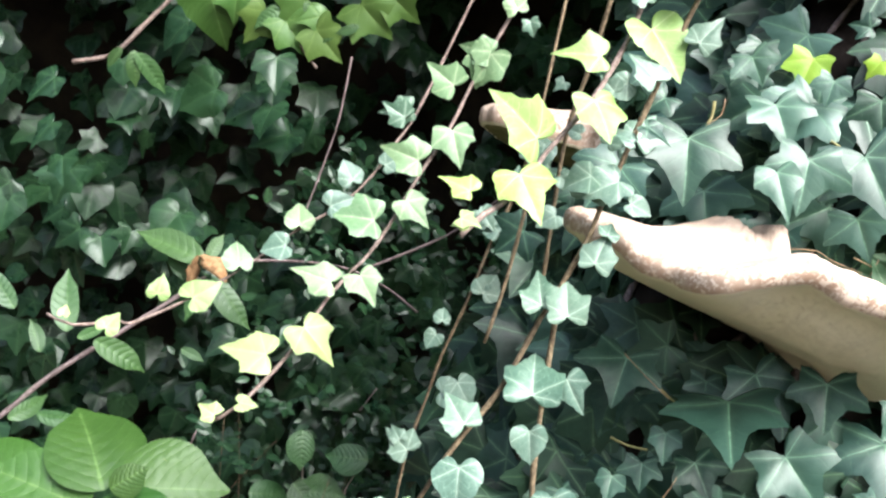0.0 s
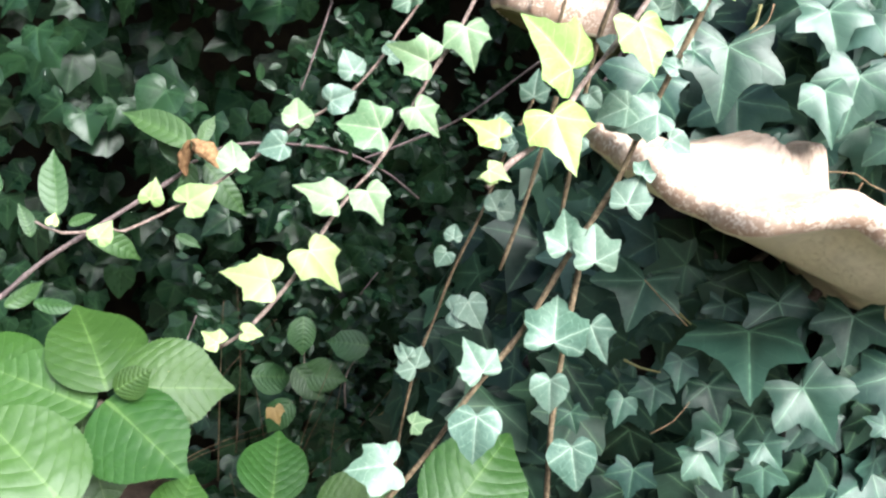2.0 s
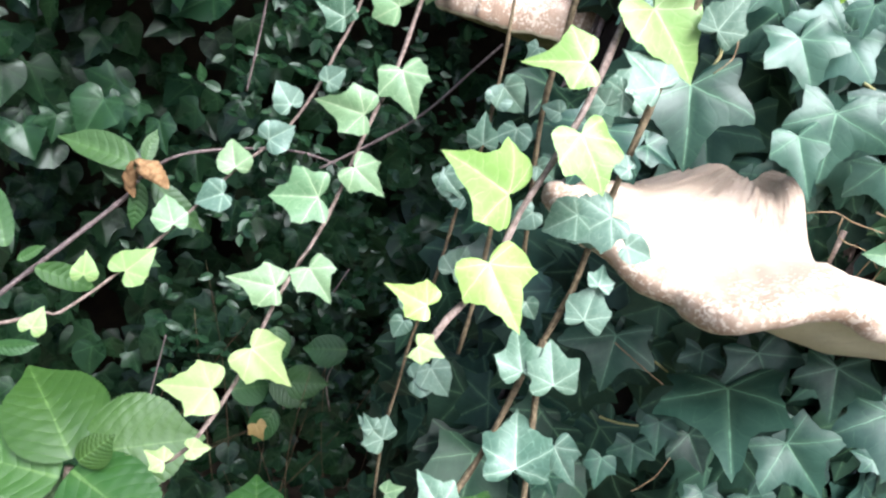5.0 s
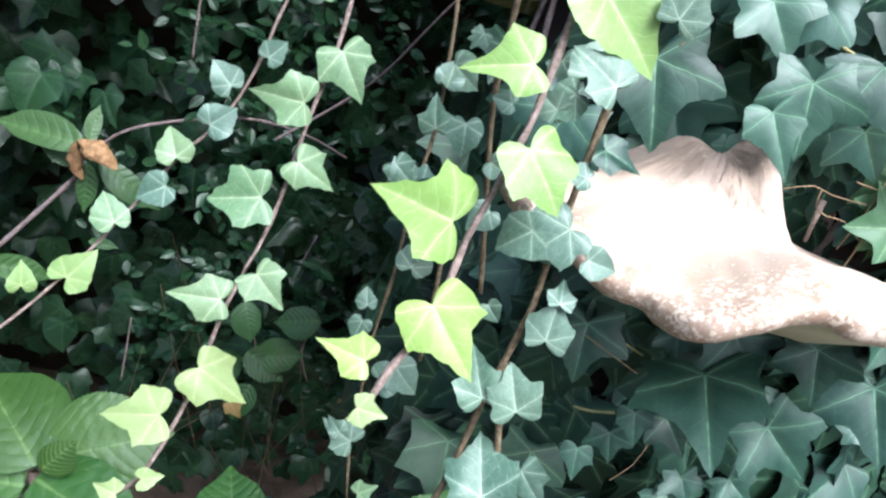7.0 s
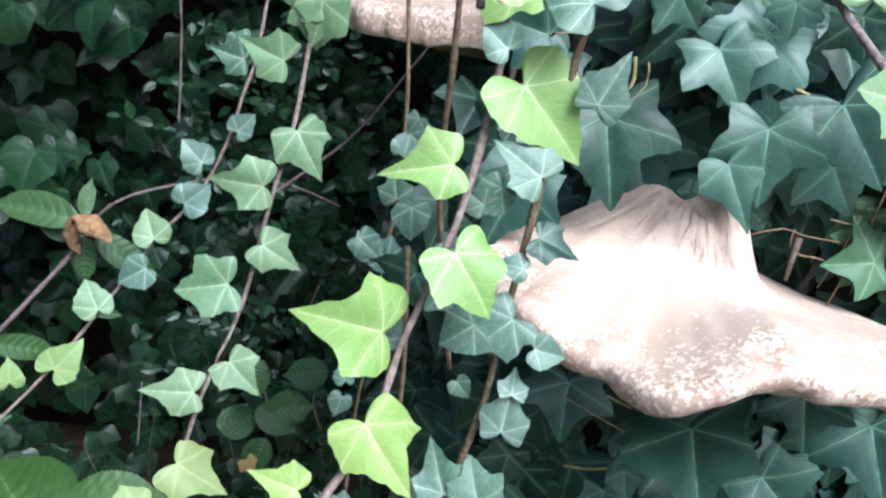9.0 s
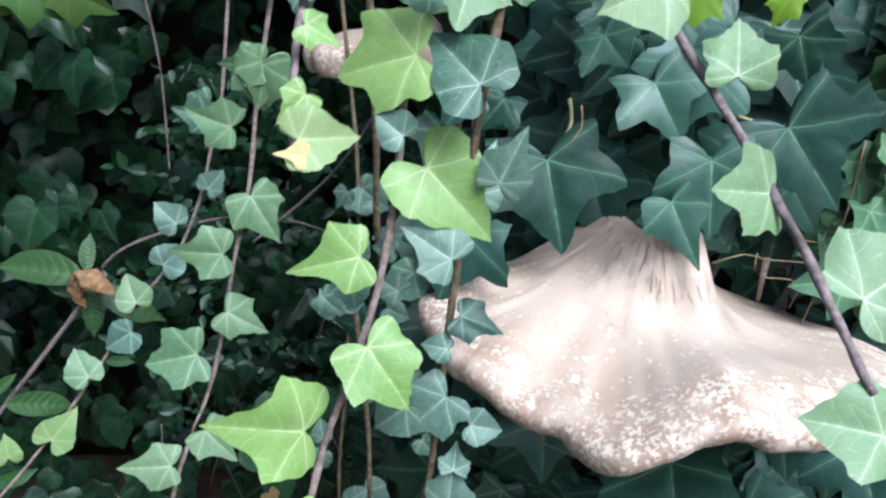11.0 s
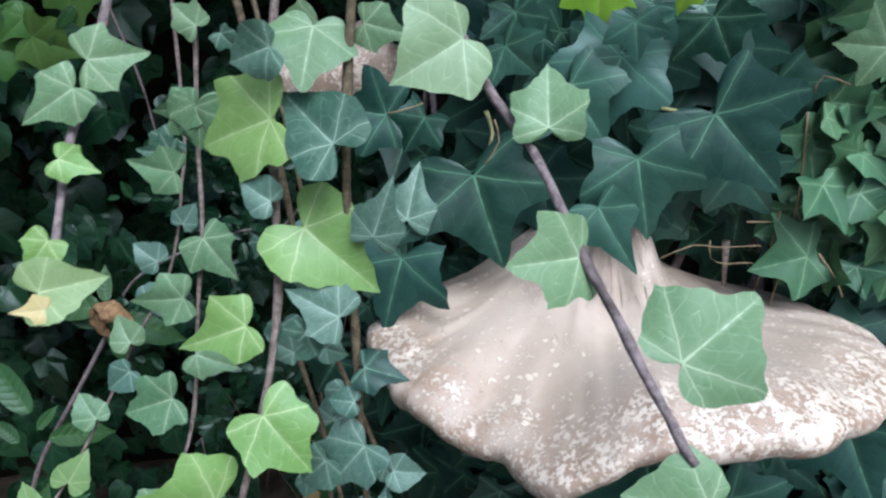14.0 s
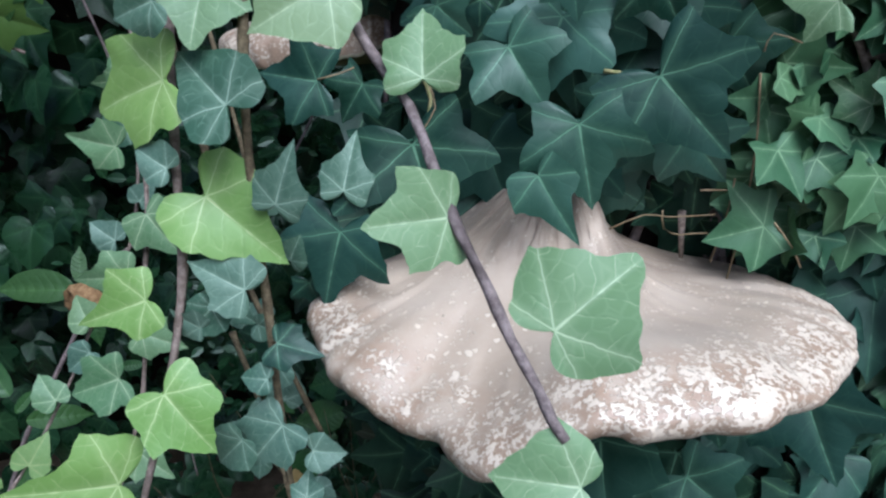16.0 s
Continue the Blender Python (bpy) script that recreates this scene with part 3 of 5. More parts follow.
    mesh_object("cap", top, strip(len(top) // sides), CRUST, top_uv, own)
    pores = mesh_object("pore_surface", under_v, strip(len(under_v) // sides), under or CRUST, under_uv, own)
    pores["label"] = "pore surface coloured olive for shade and green bounce" if under else "smooth cream pore surface"
    return own


bracket("bracket_fungus", "broad tan bracket fungus with flaking cream crust on the trunk",
        [(-125, 0.04, 1.38), (-110, 0.065, 1.378), (-98, 0.095, 1.38), (-86, 0.135, 1.382), (-72, 0.166, 1.384), (-58, 0.175, 1.382), (-46, 0.178, 1.379), (-36, 0.177, 1.373),
         (-29, 0.173, 1.371), (-25, 0.184, 1.372), (-19, 0.199, 1.375), (-12, 0.197, 1.394), (-4, 0.195, 1.407), (4, 0.199, 1.407), (16, 0.202, 1.407), (28, 0.198, 1.403), (38, 0.194, 1.396), (48, 0.188, 1.389),
         (60, 0.181, 1.378), (72, 0.169, 1.369), (82, 0.154, 1.363), (94, 0.132, 1.360), (108, 0.094, 1.360), (125, 0.05, 1.367)],
        (0.255, 0.715, 0), 1.408, 1.373, 0.046, 0.026, 3, 0.004, 0.3)
bracket("bracket_fungus", "smaller tan bracket fungus half hidden behind ivy leaves",
        [(-120, 0.13, 1.480), (-90, 0.158, 1.480), (-70, 0.150, 1.481), (-50, 0.115, 1.486), (-30, 0.085, 1.492), (0, 0.06, 1.50), (30, 0.055, 1.505), (60, 0.05, 1.505), (90, 0.05, 1.505)],
        (0.142, 1.0, 0), 1.528, 1.482, 0.02, 0.034, 8, under=PORE_SHADE)

# ---- trunk ivy: the leaves set among the mass ----
wall_ivy = vine("trunk_ivy", "dense dark ivy with large lobed leaves clothing the trunk")
vine_a = vine("ivy_vine", "hanging ivy stem with yellow-green young leaves")
stem(vine_a, 0.0018, [(0.085, 0.609, 1.691), (0.072, 0.585, 1.606), (0.069, 0.573, 1.568), (0.070, 0.551, 1.525), (0.069, 0.542, 1.492), (0.064, 0.525, 1.459), (0.056, 0.512, 1.429), (0.050, 0.502, 1.409), (0.044, 0.483, 1.379), (0.031, 0.468, 1.358), (0.024, 0.457, 1.341)])
leaf(vine_a, "blunt", "fresh", (0.072, 0.551, 1.568), (0.038, 0.560, 1.555), (-0.02, -0.86, 0.5))
leaf(vine_a, "heart", "fresh", (0.082, 0.547, 1.522), (0.113, 0.532, 1.498), (0.049, -0.925, 0.378))
leaf(vine_a, "dart", "fresh", (0.057, 0.528, 1.486), (0.026, 0.526, 1.476), (0.189, -0.866, 0.463))
leaf(vine_a, "blunt", "fresh", (0.064, 0.509, 1.454), (0.084, 0.495, 1.435), (0.106, -0.802, 0.588))
leaf(vine_a, "tri", "fresh", (0.041, 0.501, 1.416), (0.006, 0.479, 1.430), (0.000, -0.880, 0.480))
leaf(vine_a, "tri", "young", (0.040, 0.474, 1.388), (0.062, 0.456, 1.368), (-0.256, -0.826, 0.502))
leaf(vine_a, "dart", "young", (0.018, 0.456, 1.366), (-0.003, 0.461, 1.368), (-0.116, -0.831, 0.544))
leaf(vine_a, "tri", "pale", (0.020, 0.447, 1.350), (0.032, 0.444, 1.351), (-0.209, -0.786, 0.582))
leaf(vine_a, "tri", "pale", (0.024, 0.446, 1.348), (0.016, 0.446, 1.344), (-0.210, -0.870, 0.450))
leaf(vine_a, "round", "dull", (0.070, 0.543, 1.536), (0.057, 0.546, 1.544), (-0.030, -0.970, 0.230))
vine_g = vine("ivy_vine", "trailing ivy stem with dull green leaves beside the bracket fungus")
stem(vine_g, 0.0018, [(0.115, 0.577, 1.685), (0.106, 0.560, 1.607), (0.103, 0.551, 1.572), (0.101, 0.548, 1.540), (0.101, 0.545, 1.509), (0.101, 0.544, 1.473), (0.101, 0.540, 1.432), (0.101, 0.538, 1.398), (0.102, 0.535, 1.373), (0.099, 0.534, 1.339), (0.096, 0.532, 1.315), (0.091, 0.525, 1.262), (0.078, 0.512, 1.216), (0.070, 0.511, 1.161), (0.056, 0.512, 1.106)], OLIVE_TWIG)
stem(vine_g, 0.0018, [(0.099, 0.534, 1.339), (0.112, 0.531, 1.294), (0.122, 0.523, 1.257), (0.134, 0.513, 1.218), (0.161, 0.511, 1.158)], OLIVE_TWIG)
leaf(vine_g, "heart", "dull", (0.098, 0.536, 1.562), (0.075, 0.555, 1.580), (0.084, -0.973, 0.214))
leaf(vine_g, "tri", "dull", (0.096, 0.530, 1.488), (0.073, 0.534, 1.500), (0.088, -0.890, 0.448))
leaf(vine_g, "round", "dull", (0.081, 0.533, 1.479), (0.069, 0.531, 1.466), (0.070, -0.990, 0.090))
leaf(vine_g, "tri", "dull", (0.112, 0.534, 1.523), (0.120, 0.535, 1.548), (-0.260, -0.960, 0.120))
leaf(vine_g, "tri", "wall", (0.105, 0.535, 1.459), (0.125, 0.530, 1.455), (0.062, -0.804, 0.591))
leaf(vine_g, "blunt", "dull", (0.103, 0.532, 1.418), (0.085, 0.527, 1.399), (-0.065, -0.806, 0.588))
leaf(vine_g, "round", "dull", (0.116, 0.527, 1.407), (0.131, 0.524, 1.407), (-0.140, -0.850, 0.500))
leaf(vine_g, "tri", "dull", (0.111, 0.525, 1.382), (0.112, 0.534, 1.393), (0.010, -0.780, 0.620))
leaf(vine_g, "round", "dull", (0.100, 0.529, 1.445), (0.088, 0.530, 1.446), (-0.037, -0.843, 0.537))
leaf(vine_g, "tri", "dull", (0.091, 0.520, 1.323), (0.080, 0.535, 1.345), (-0.225, -0.810, 0.541))
leaf(vine_g, "blunt", "dull", (0.108, 0.514, 1.324), (0.099, 0.523, 1.345), (-0.276, -0.808, 0.520))
leaf(vine_g, "round", "dull", (0.085, 0.529, 1.413), (0.071, 0.530, 1.398), (-0.261, -0.915, 0.308))
leaf(vine_g, "tri", "dull", (0.075, 0.532, 1.470), (0.062, 0.534, 1.477), (-0.200, -0.980, -0.090))
leaf(vine_g, "tri", "dull", (0.111, 0.523, 1.362), (0.111, 0.529, 1.389), (-0.307, -0.868, 0.390))
leaf(vine_g, "blunt", "dull", (0.109, 0.513, 1.269), (0.102, 0.534, 1.295), (-0.313, -0.747, 0.586))
leaf(vine_g, "tri", "dull", (0.126, 0.518, 1.287), (0.142, 0.506, 1.272), (-0.500, -0.850, 0.150))
leaf(vine_g, "tri", "dull", (0.077, 0.505, 1.235), (0.058, 0.516, 1.248), (-0.150, -0.850, 0.500))
leaf(vine_g, "blunt", "dull", (0.053, 0.500, 1.159), (0.028, 0.491, 1.148), (-0.010, -0.750, 0.660))
leaf(vine_g, "round", "dull", (0.085, 0.498, 1.211), (0.093, 0.484, 1.188), (-0.280, -0.860, 0.430))
leaf(vine_g, "round", "dull", (0.117, 0.508, 1.248), (0.124, 0.499, 1.231), (-0.420, -0.850, 0.310))
leaf(vine_g, "round", "dull", (0.146, 0.499, 1.218), (0.159, 0.489, 1.197), (-0.320, -0.910, 0.260))
leaf(vine_g, "square", "mid", (0.091, 0.559, 1.603), (0.087, 0.540, 1.584), (0.057, -0.986, 0.155))
leaf(vine_g, "tri", "mid", (0.088, 0.600, 1.598), (0.073, 0.602, 1.577), (-0.100, -0.990, -0.010))
leaf(vine_g, "tri", "mid", (0.111, 0.563, 1.603), (0.131, 0.555, 1.599), (-0.127, -0.975, 0.184))
leaf(vine_g, "round", "dull", (0.076, 0.543, 1.598), (0.058, 0.547, 1.591), (0.008, -0.986, 0.164))
leaf(vine_g, "blunt", "dull", (0.090, 0.535, 1.402), (0.089, 0.544, 1.424), (-0.289, -0.888, 0.356))
vine_b = vine("ivy_vine", "hanging ivy stem with mid-green leaves paling towards its tip")
stem(vine_b, 0.0017, [(-0.003, 0.844, 1.754), (-0.018, 0.815, 1.609), (-0.023, 0.803, 1.551), (-0.027, 0.789, 1.489), (-0.027, 0.769, 1.431), (-0.033, 0.749, 1.376), (-0.036, 0.730, 1.329), (-0.041, 0.713, 1.292), (-0.052, 0.675, 1.251), (-0.059, 0.638, 1.194), (-0.073, 0.610, 1.150), (-0.087, 0.612, 1.130)])
leaf(vine_b, "tri", "mid", (-0.023, 0.753, 1.428), (-0.000, 0.740, 1.399), (-0.028, -0.949, 0.315))
leaf(vine_b, "tri", "mid", (-0.042, 0.773, 1.471), (-0.075, 0.770, 1.480), (0.070, -1.000, -0.030))
leaf(vine_b, "blunt", "mid", (-0.023, 0.782, 1.516), (-0.022, 0.785, 1.479), (0.030, -1.000, -0.080))
leaf(vine_b, "tri", "mid", (-0.039, 0.738, 1.388), (-0.078, 0.735, 1.387), (0.079, -0.956, 0.281))
leaf(vine_b, "tri", "mid", (-0.032, 0.725, 1.349), (-0.002, 0.721, 1.337), (0.023, -0.911, 0.411))
leaf(vine_b, "blunt", "mid", (-0.050, 0.711, 1.321), (-0.085, 0.705, 1.312), (0.059, -0.881, 0.470))
leaf(vine_b, "tri", "mid", (-0.038, 0.689, 1.273), (-0.014, 0.678, 1.257), (-0.024, -0.855, 0.518))
leaf(vine_b, "tri", "mid", (-0.056, 0.665, 1.260), (-0.091, 0.659, 1.259), (0.136, -0.838, 0.528))
leaf(vine_b, "tri", "tip", (-0.056, 0.639, 1.221), (-0.020, 0.633, 1.206), (0.035, -0.812, 0.583))
leaf(vine_b, "tri", "tip", (-0.072, 0.619, 1.193), (-0.109, 0.617, 1.185), (0.077, -0.762, 0.643))
leaf(vine_b, "heart", "tip", (-0.071, 0.601, 1.155), (-0.058, 0.604, 1.159), (-0.020, -0.770, 0.640))
leaf(vine_b, "tri", "pale", (-0.085, 0.601, 1.139), (-0.101, 0.604, 1.141), (-0.100, -0.790, 0.600))
leaf(vine_b, "blunt", "mid", (-0.018, 0.794, 1.569), (-0.034, 0.796, 1.584), (0.010, -0.990, 0.120))
leaf(vine_b, "tri", "mid", (-0.025, 0.783, 1.515), (-0.056, 0.783, 1.512), (-0.000, -1.000, 0.070))
leaf(vine_b, "tri", "mid", (-0.021, 0.783, 1.519), (-0.025, 0.782, 1.481), (0.140, -0.990, 0.030))
leaf(vine_b, "blunt", "dull", (-0.002, 0.793, 1.564), (0.008, 0.793, 1.552), (-0.000, -1.000, 0.010))
vine_c = vine("ivy_vine", "slender far ivy stem with small pale leaves and a curled tip")
stem(vine_c, 0.0015, [(-0.082, 0.972, 1.621), (-0.081, 0.940, 1.458), (-0.087, 0.923, 1.406), (-0.093, 0.910, 1.364), (-0.109, 0.890, 1.315), (-0.137, 0.873, 1.273), (-0.165, 0.857, 1.219), (-0.198, 0.810, 1.163), (-0.227, 0.769, 1.127), (-0.236, 0.765, 1.125), (-0.272, 0.752, 1.106), (-0.298, 0.752, 1.105)])
leaf(vine_c, "round", "dull", (-0.084, 0.901, 1.378), (-0.071, 0.905, 1.396), (0.160, -0.980, 0.120))
leaf(vine_c, "round", "dull", (-0.109, 0.890, 1.346), (-0.129, 0.890, 1.364), (0.140, -0.941, 0.307))
leaf(vine_c, "round", "dull", (-0.117, 0.877, 1.310), (-0.098, 0.881, 1.331), (0.075, -0.937, 0.342))
leaf(vine_c, "round", "mid", (-0.137, 0.862, 1.277), (-0.150, 0.874, 1.300), (0.112, -0.891, 0.440))
leaf(vine_c, "round", "dull", (-0.139, 0.854, 1.251), (-0.161, 0.847, 1.235), (0.118, -0.877, 0.466))
leaf(vine_c, "round", "mid", (-0.171, 0.835, 1.213), (-0.187, 0.845, 1.236), (0.220, -0.857, 0.466))
leaf(vine_c, "heart", "tip", (-0.192, 0.802, 1.168), (-0.175, 0.813, 1.195), (0.161, -0.839, 0.520))
leaf(vine_c, "heart", "tip", (-0.221, 0.785, 1.160), (-0.225, 0.789, 1.181), (0.227, -0.830, 0.510))
leaf(vine_c, "heart", "tip", (-0.238, 0.742, 1.120), (-0.236, 0.754, 1.137), (0.210, -0.820, 0.540))
leaf(vine_c, "heart", "pale", (-0.279, 0.740, 1.115), (-0.282, 0.745, 1.124), (0.150, -0.850, 0.500))
leaf(vine_c, "tri", "dull", (-0.090, 0.920, 1.439), (-0.120, 0.914, 1.444), (0.220, -0.970, 0.040))
leaf(vine_c, "tri", "dull", (-0.089, 0.924, 1.450), (-0.119, 0.915, 1.431), (0.270, -0.960, 0.030))
vine_k = vine("ivy_vine", "thin dark ivy stem with small heart-shaped leaves")
stem(vine_k, 0.0014, [(0.015, 0.799, 1.628), (0.040, 0.771, 1.508), (0.049, 0.758, 1.460), (0.056, 0.742, 1.397), (0.054, 0.730, 1.355), (0.057, 0.713, 1.293), (0.057, 0.710, 1.239), (0.061, 0.706, 1.197), (0.065, 0.702, 1.149), (0.082, 0.703, 1.079), (0.103, 0.701, 1.017)], OLIVE_TWIG)
leaf(vine_k, "round", "dull", (0.044, 0.698, 1.254), (0.041, 0.692, 1.240), (-0.050, -0.920, 0.400))
leaf(vine_k, "round", "dull", (0.070, 0.695, 1.211), (0.092, 0.695, 1.222), (-0.150, -0.950, 0.290))
leaf(vine_k, "tri", "dull", (0.064, 0.690, 1.153), (0.038, 0.700, 1.161), (-0.210, -0.890, 0.400))
leaf(vine_k, "tri", "mid", (0.084, 0.690, 1.105), (0.098, 0.691, 1.116), (-0.290, -0.880, 0.390))
leaf(vine_k, "round", "dull", (0.066, 0.702, 1.304), (0.071, 0.711, 1.326), (-0.020, -0.920, 0.390))
leaf(vine_k, "round", "dull", (0.052, 0.738, 1.433), (0.056, 0.741, 1.451), (-0.010, -0.980, 0.190))
leaf(vine_k, "tri", "dull", (0.054, 0.730, 1.401), (0.046, 0.734, 1.425), (-0.350, -0.930, 0.070))
leaf(vine_k, "tri", "dull", (0.066, 0.705, 1.313), (0.063, 0.702, 1.303), (-0.260, -0.900, 0.350))
leaf(vine_k, "round", "dull", (0.044, 0.699, 1.267), (0.040, 0.706, 1.279), (-0.190, -0.850, 0.490))
leaf(vine_k, "round", "dull", (0.079, 0.696, 1.224), (0.098, 0.683, 1.212), (-0.210, -0.840, 0.500))
leaf(vine_k, "tri", "dull", (0.054, 0.692, 1.158), (0.042, 0.699, 1.166), (-0.170, -0.820, 0.540))
leaf(vine_k, "tri", "dull", (0.034, 0.721, 1.370), (0.052, 0.713, 1.359), (-0.220, -0.910, 0.340))
leaf(vine_k, "tri", "dull", (0.056, 0.718, 1.360), (0.035, 0.729, 1.368), (-0.280, -0.870, 0.410))
leaf(vine_k, "tri", "dull", (0.115, 0.701, 1.476), (0.131, 0.700, 1.460), (0.000, -1.000, 0.000))
leaf(vine_k, "round", "dull", (0.044, 0.718, 1.362), (0.031, 0.721, 1.375), (-0.040, -0.980, 0.200))
leaf(vine_k, "round", "dull", (0.054, 0.741, 1.446), (0.075, 0.735, 1.434), (-0.160, -0.970, 0.180))
vine_n = vine("ivy_vine", "greyish trailing ivy stem among leaves close to the trunk")
stem(vine_n, 0.0018, [(0.045, 0.634, 1.612), (0.059, 0.633, 1.517), (0.065, 0.634, 1.461), (0.074, 0.633, 1.422), (0.091, 0.633, 1.366), (0.102, 0.633, 1.329)], OLIVE_TWIG)
stem(vine_n, 0.0016, [(0.058, 0.632, 1.405), (0.066, 0.631, 1.366), (0.074, 0.630, 1.319), (0.079, 0.629, 1.273)], OLIVE_TWIG)
leaf(vine_n, "round", "dull", (0.075, 0.620, 1.452), (0.063, 0.623, 1.452), (-0.250, -0.950, 0.200))
leaf(vine_n, "round", "dull", (0.098, 0.621, 1.455), (0.104, 0.618, 1.470), (-0.380, -0.930, -0.020))
leaf(vine_n, "tri", "dull", (0.047, 0.621, 1.483), (0.042, 0.620, 1.473), (-0.260, -0.950, 0.180))
leaf(vine_n, "round", "dull", (0.054, 0.621, 1.433), (0.058, 0.617, 1.414), (0.110, -0.960, 0.240))
leaf(vine_n, "round", "dull", (0.076, 0.621, 1.416), (0.089, 0.618, 1.412), (-0.110, -0.960, 0.240))
leaf(vine_n, "round", "dull", (0.085, 0.621, 1.387), (0.075, 0.617, 1.373), (-0.060, -0.940, 0.330))
leaf(vine_n, "round", "dull", (0.106, 0.621, 1.328), (0.115, 0.616, 1.320), (-0.250, -0.920, 0.320))
vine_m = vine("ivy_vine", "near ivy stem with pale yellowish leaves at its tip")
stem(vine_m, 0.0013, [(0.048, 0.542, 1.701), (0.041, 0.493, 1.629), (0.037, 0.481, 1.611), (0.035, 0.470, 1.599), (0.034, 0.454, 1.586), (0.035, 0.439, 1.573), (0.037, 0.424, 1.562), (0.038, 0.420, 1.556)], GREY_TWIG)
leaf(vine_m, "tri", "mint", (0.040, 0.465, 1.609), (0.056, 0.470, 1.610), (0.189, -0.960, 0.206))
leaf(vine_m, "tri", "mint", (0.038, 0.457, 1.603), (0.023, 0.453, 1.594), (0.183, -0.954, 0.239))
leaf(vine_m, "tri", "fresh", (0.037, 0.442, 1.588), (0.047, 0.442, 1.584), (0.233, -0.919, 0.318))
leaf(vine_m, "tri", "fresh", (0.040, 0.421, 1.574), (0.034, 0.416, 1.567), (0.272, -0.874, 0.403))
leaf(vine_m, "heart", "pale", (0.040, 0.411, 1.565), (0.055, 0.415, 1.567), (0.191, -0.867, 0.460))
leaf(vine_m, "dart", "cream", (0.042, 0.408, 1.562), (0.035, 0.405, 1.563), (0.234, -0.849, 0.473))
vine_d = vine("ivy_vine", "woody ivy twig hanging in front of the bracket fungus")
stem(vine_d, 0.0016, [(0.117, 0.538, 1.693), (0.141, 0.501, 1.620), (0.148, 0.490, 1.604), (0.155, 0.481, 1.592), (0.166, 0.470, 1.578), (0.172, 0.451, 1.566), (0.178, 0.436, 1.554), (0.184, 0.426, 1.544), (0.189, 0.417, 1.534), (0.195, 0.410, 1.524), (0.198, 0.405, 1.518), (0.201, 0.402, 1.514)], GREY_TWIG)
leaf(vine_d, "square", "mint", (0.145, 0.482, 1.610), (0.124, 0.470, 1.600), (-0.111, -0.981, 0.159))
leaf(vine_d, "blunt", "mint", (0.170, 0.469, 1.586), (0.170, 0.478, 1.604), (-0.227, -0.953, 0.203))
leaf(vine_d, "blunt", "mint", (0.175, 0.439, 1.557), (0.155, 0.428, 1.560), (-0.163, -0.896, 0.413))
leaf(vine_d, "square", "mint", (0.200, 0.418, 1.535), (0.222, 0.424, 1.552), (-0.246, -0.775, 0.582))
leaf(vine_d, "square", "mint", (0.204, 0.397, 1.504), (0.182, 0.400, 1.506), (-0.376, -0.682, 0.628))
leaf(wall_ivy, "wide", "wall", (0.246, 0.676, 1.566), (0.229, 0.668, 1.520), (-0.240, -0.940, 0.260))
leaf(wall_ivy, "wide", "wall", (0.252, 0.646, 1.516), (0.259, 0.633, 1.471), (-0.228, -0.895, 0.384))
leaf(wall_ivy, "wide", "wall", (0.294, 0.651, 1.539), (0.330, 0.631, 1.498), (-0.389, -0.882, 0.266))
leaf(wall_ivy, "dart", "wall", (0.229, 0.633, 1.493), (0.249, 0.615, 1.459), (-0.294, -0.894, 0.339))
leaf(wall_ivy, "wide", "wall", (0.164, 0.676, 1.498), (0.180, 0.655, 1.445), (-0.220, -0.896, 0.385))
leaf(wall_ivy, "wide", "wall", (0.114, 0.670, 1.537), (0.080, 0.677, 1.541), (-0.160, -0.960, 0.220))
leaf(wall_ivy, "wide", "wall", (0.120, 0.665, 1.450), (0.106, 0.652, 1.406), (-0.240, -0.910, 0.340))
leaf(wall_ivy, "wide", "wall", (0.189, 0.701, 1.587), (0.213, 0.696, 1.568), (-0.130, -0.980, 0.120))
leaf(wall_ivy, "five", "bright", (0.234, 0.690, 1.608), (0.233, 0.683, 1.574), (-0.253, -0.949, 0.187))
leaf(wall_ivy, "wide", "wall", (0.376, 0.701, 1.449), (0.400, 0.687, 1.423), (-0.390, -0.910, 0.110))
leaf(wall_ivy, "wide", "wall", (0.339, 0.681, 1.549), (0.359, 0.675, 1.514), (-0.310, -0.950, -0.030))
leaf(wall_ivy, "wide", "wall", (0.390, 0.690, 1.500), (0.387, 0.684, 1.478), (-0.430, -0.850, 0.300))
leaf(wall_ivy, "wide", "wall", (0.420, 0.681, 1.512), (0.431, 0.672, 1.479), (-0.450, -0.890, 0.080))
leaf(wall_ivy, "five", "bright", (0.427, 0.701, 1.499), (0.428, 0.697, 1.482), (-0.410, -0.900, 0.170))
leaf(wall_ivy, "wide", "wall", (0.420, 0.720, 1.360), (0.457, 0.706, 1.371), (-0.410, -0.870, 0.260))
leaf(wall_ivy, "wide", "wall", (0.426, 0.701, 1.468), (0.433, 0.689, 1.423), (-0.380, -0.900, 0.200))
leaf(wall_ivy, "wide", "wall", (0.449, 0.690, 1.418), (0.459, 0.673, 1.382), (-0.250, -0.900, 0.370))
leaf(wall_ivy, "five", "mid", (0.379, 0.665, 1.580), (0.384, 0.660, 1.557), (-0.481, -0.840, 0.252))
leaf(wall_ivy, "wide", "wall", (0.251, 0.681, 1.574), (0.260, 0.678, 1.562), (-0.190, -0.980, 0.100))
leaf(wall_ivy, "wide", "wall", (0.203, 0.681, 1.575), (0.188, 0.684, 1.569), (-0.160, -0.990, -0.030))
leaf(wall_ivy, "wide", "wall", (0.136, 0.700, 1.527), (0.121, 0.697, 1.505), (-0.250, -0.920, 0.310))
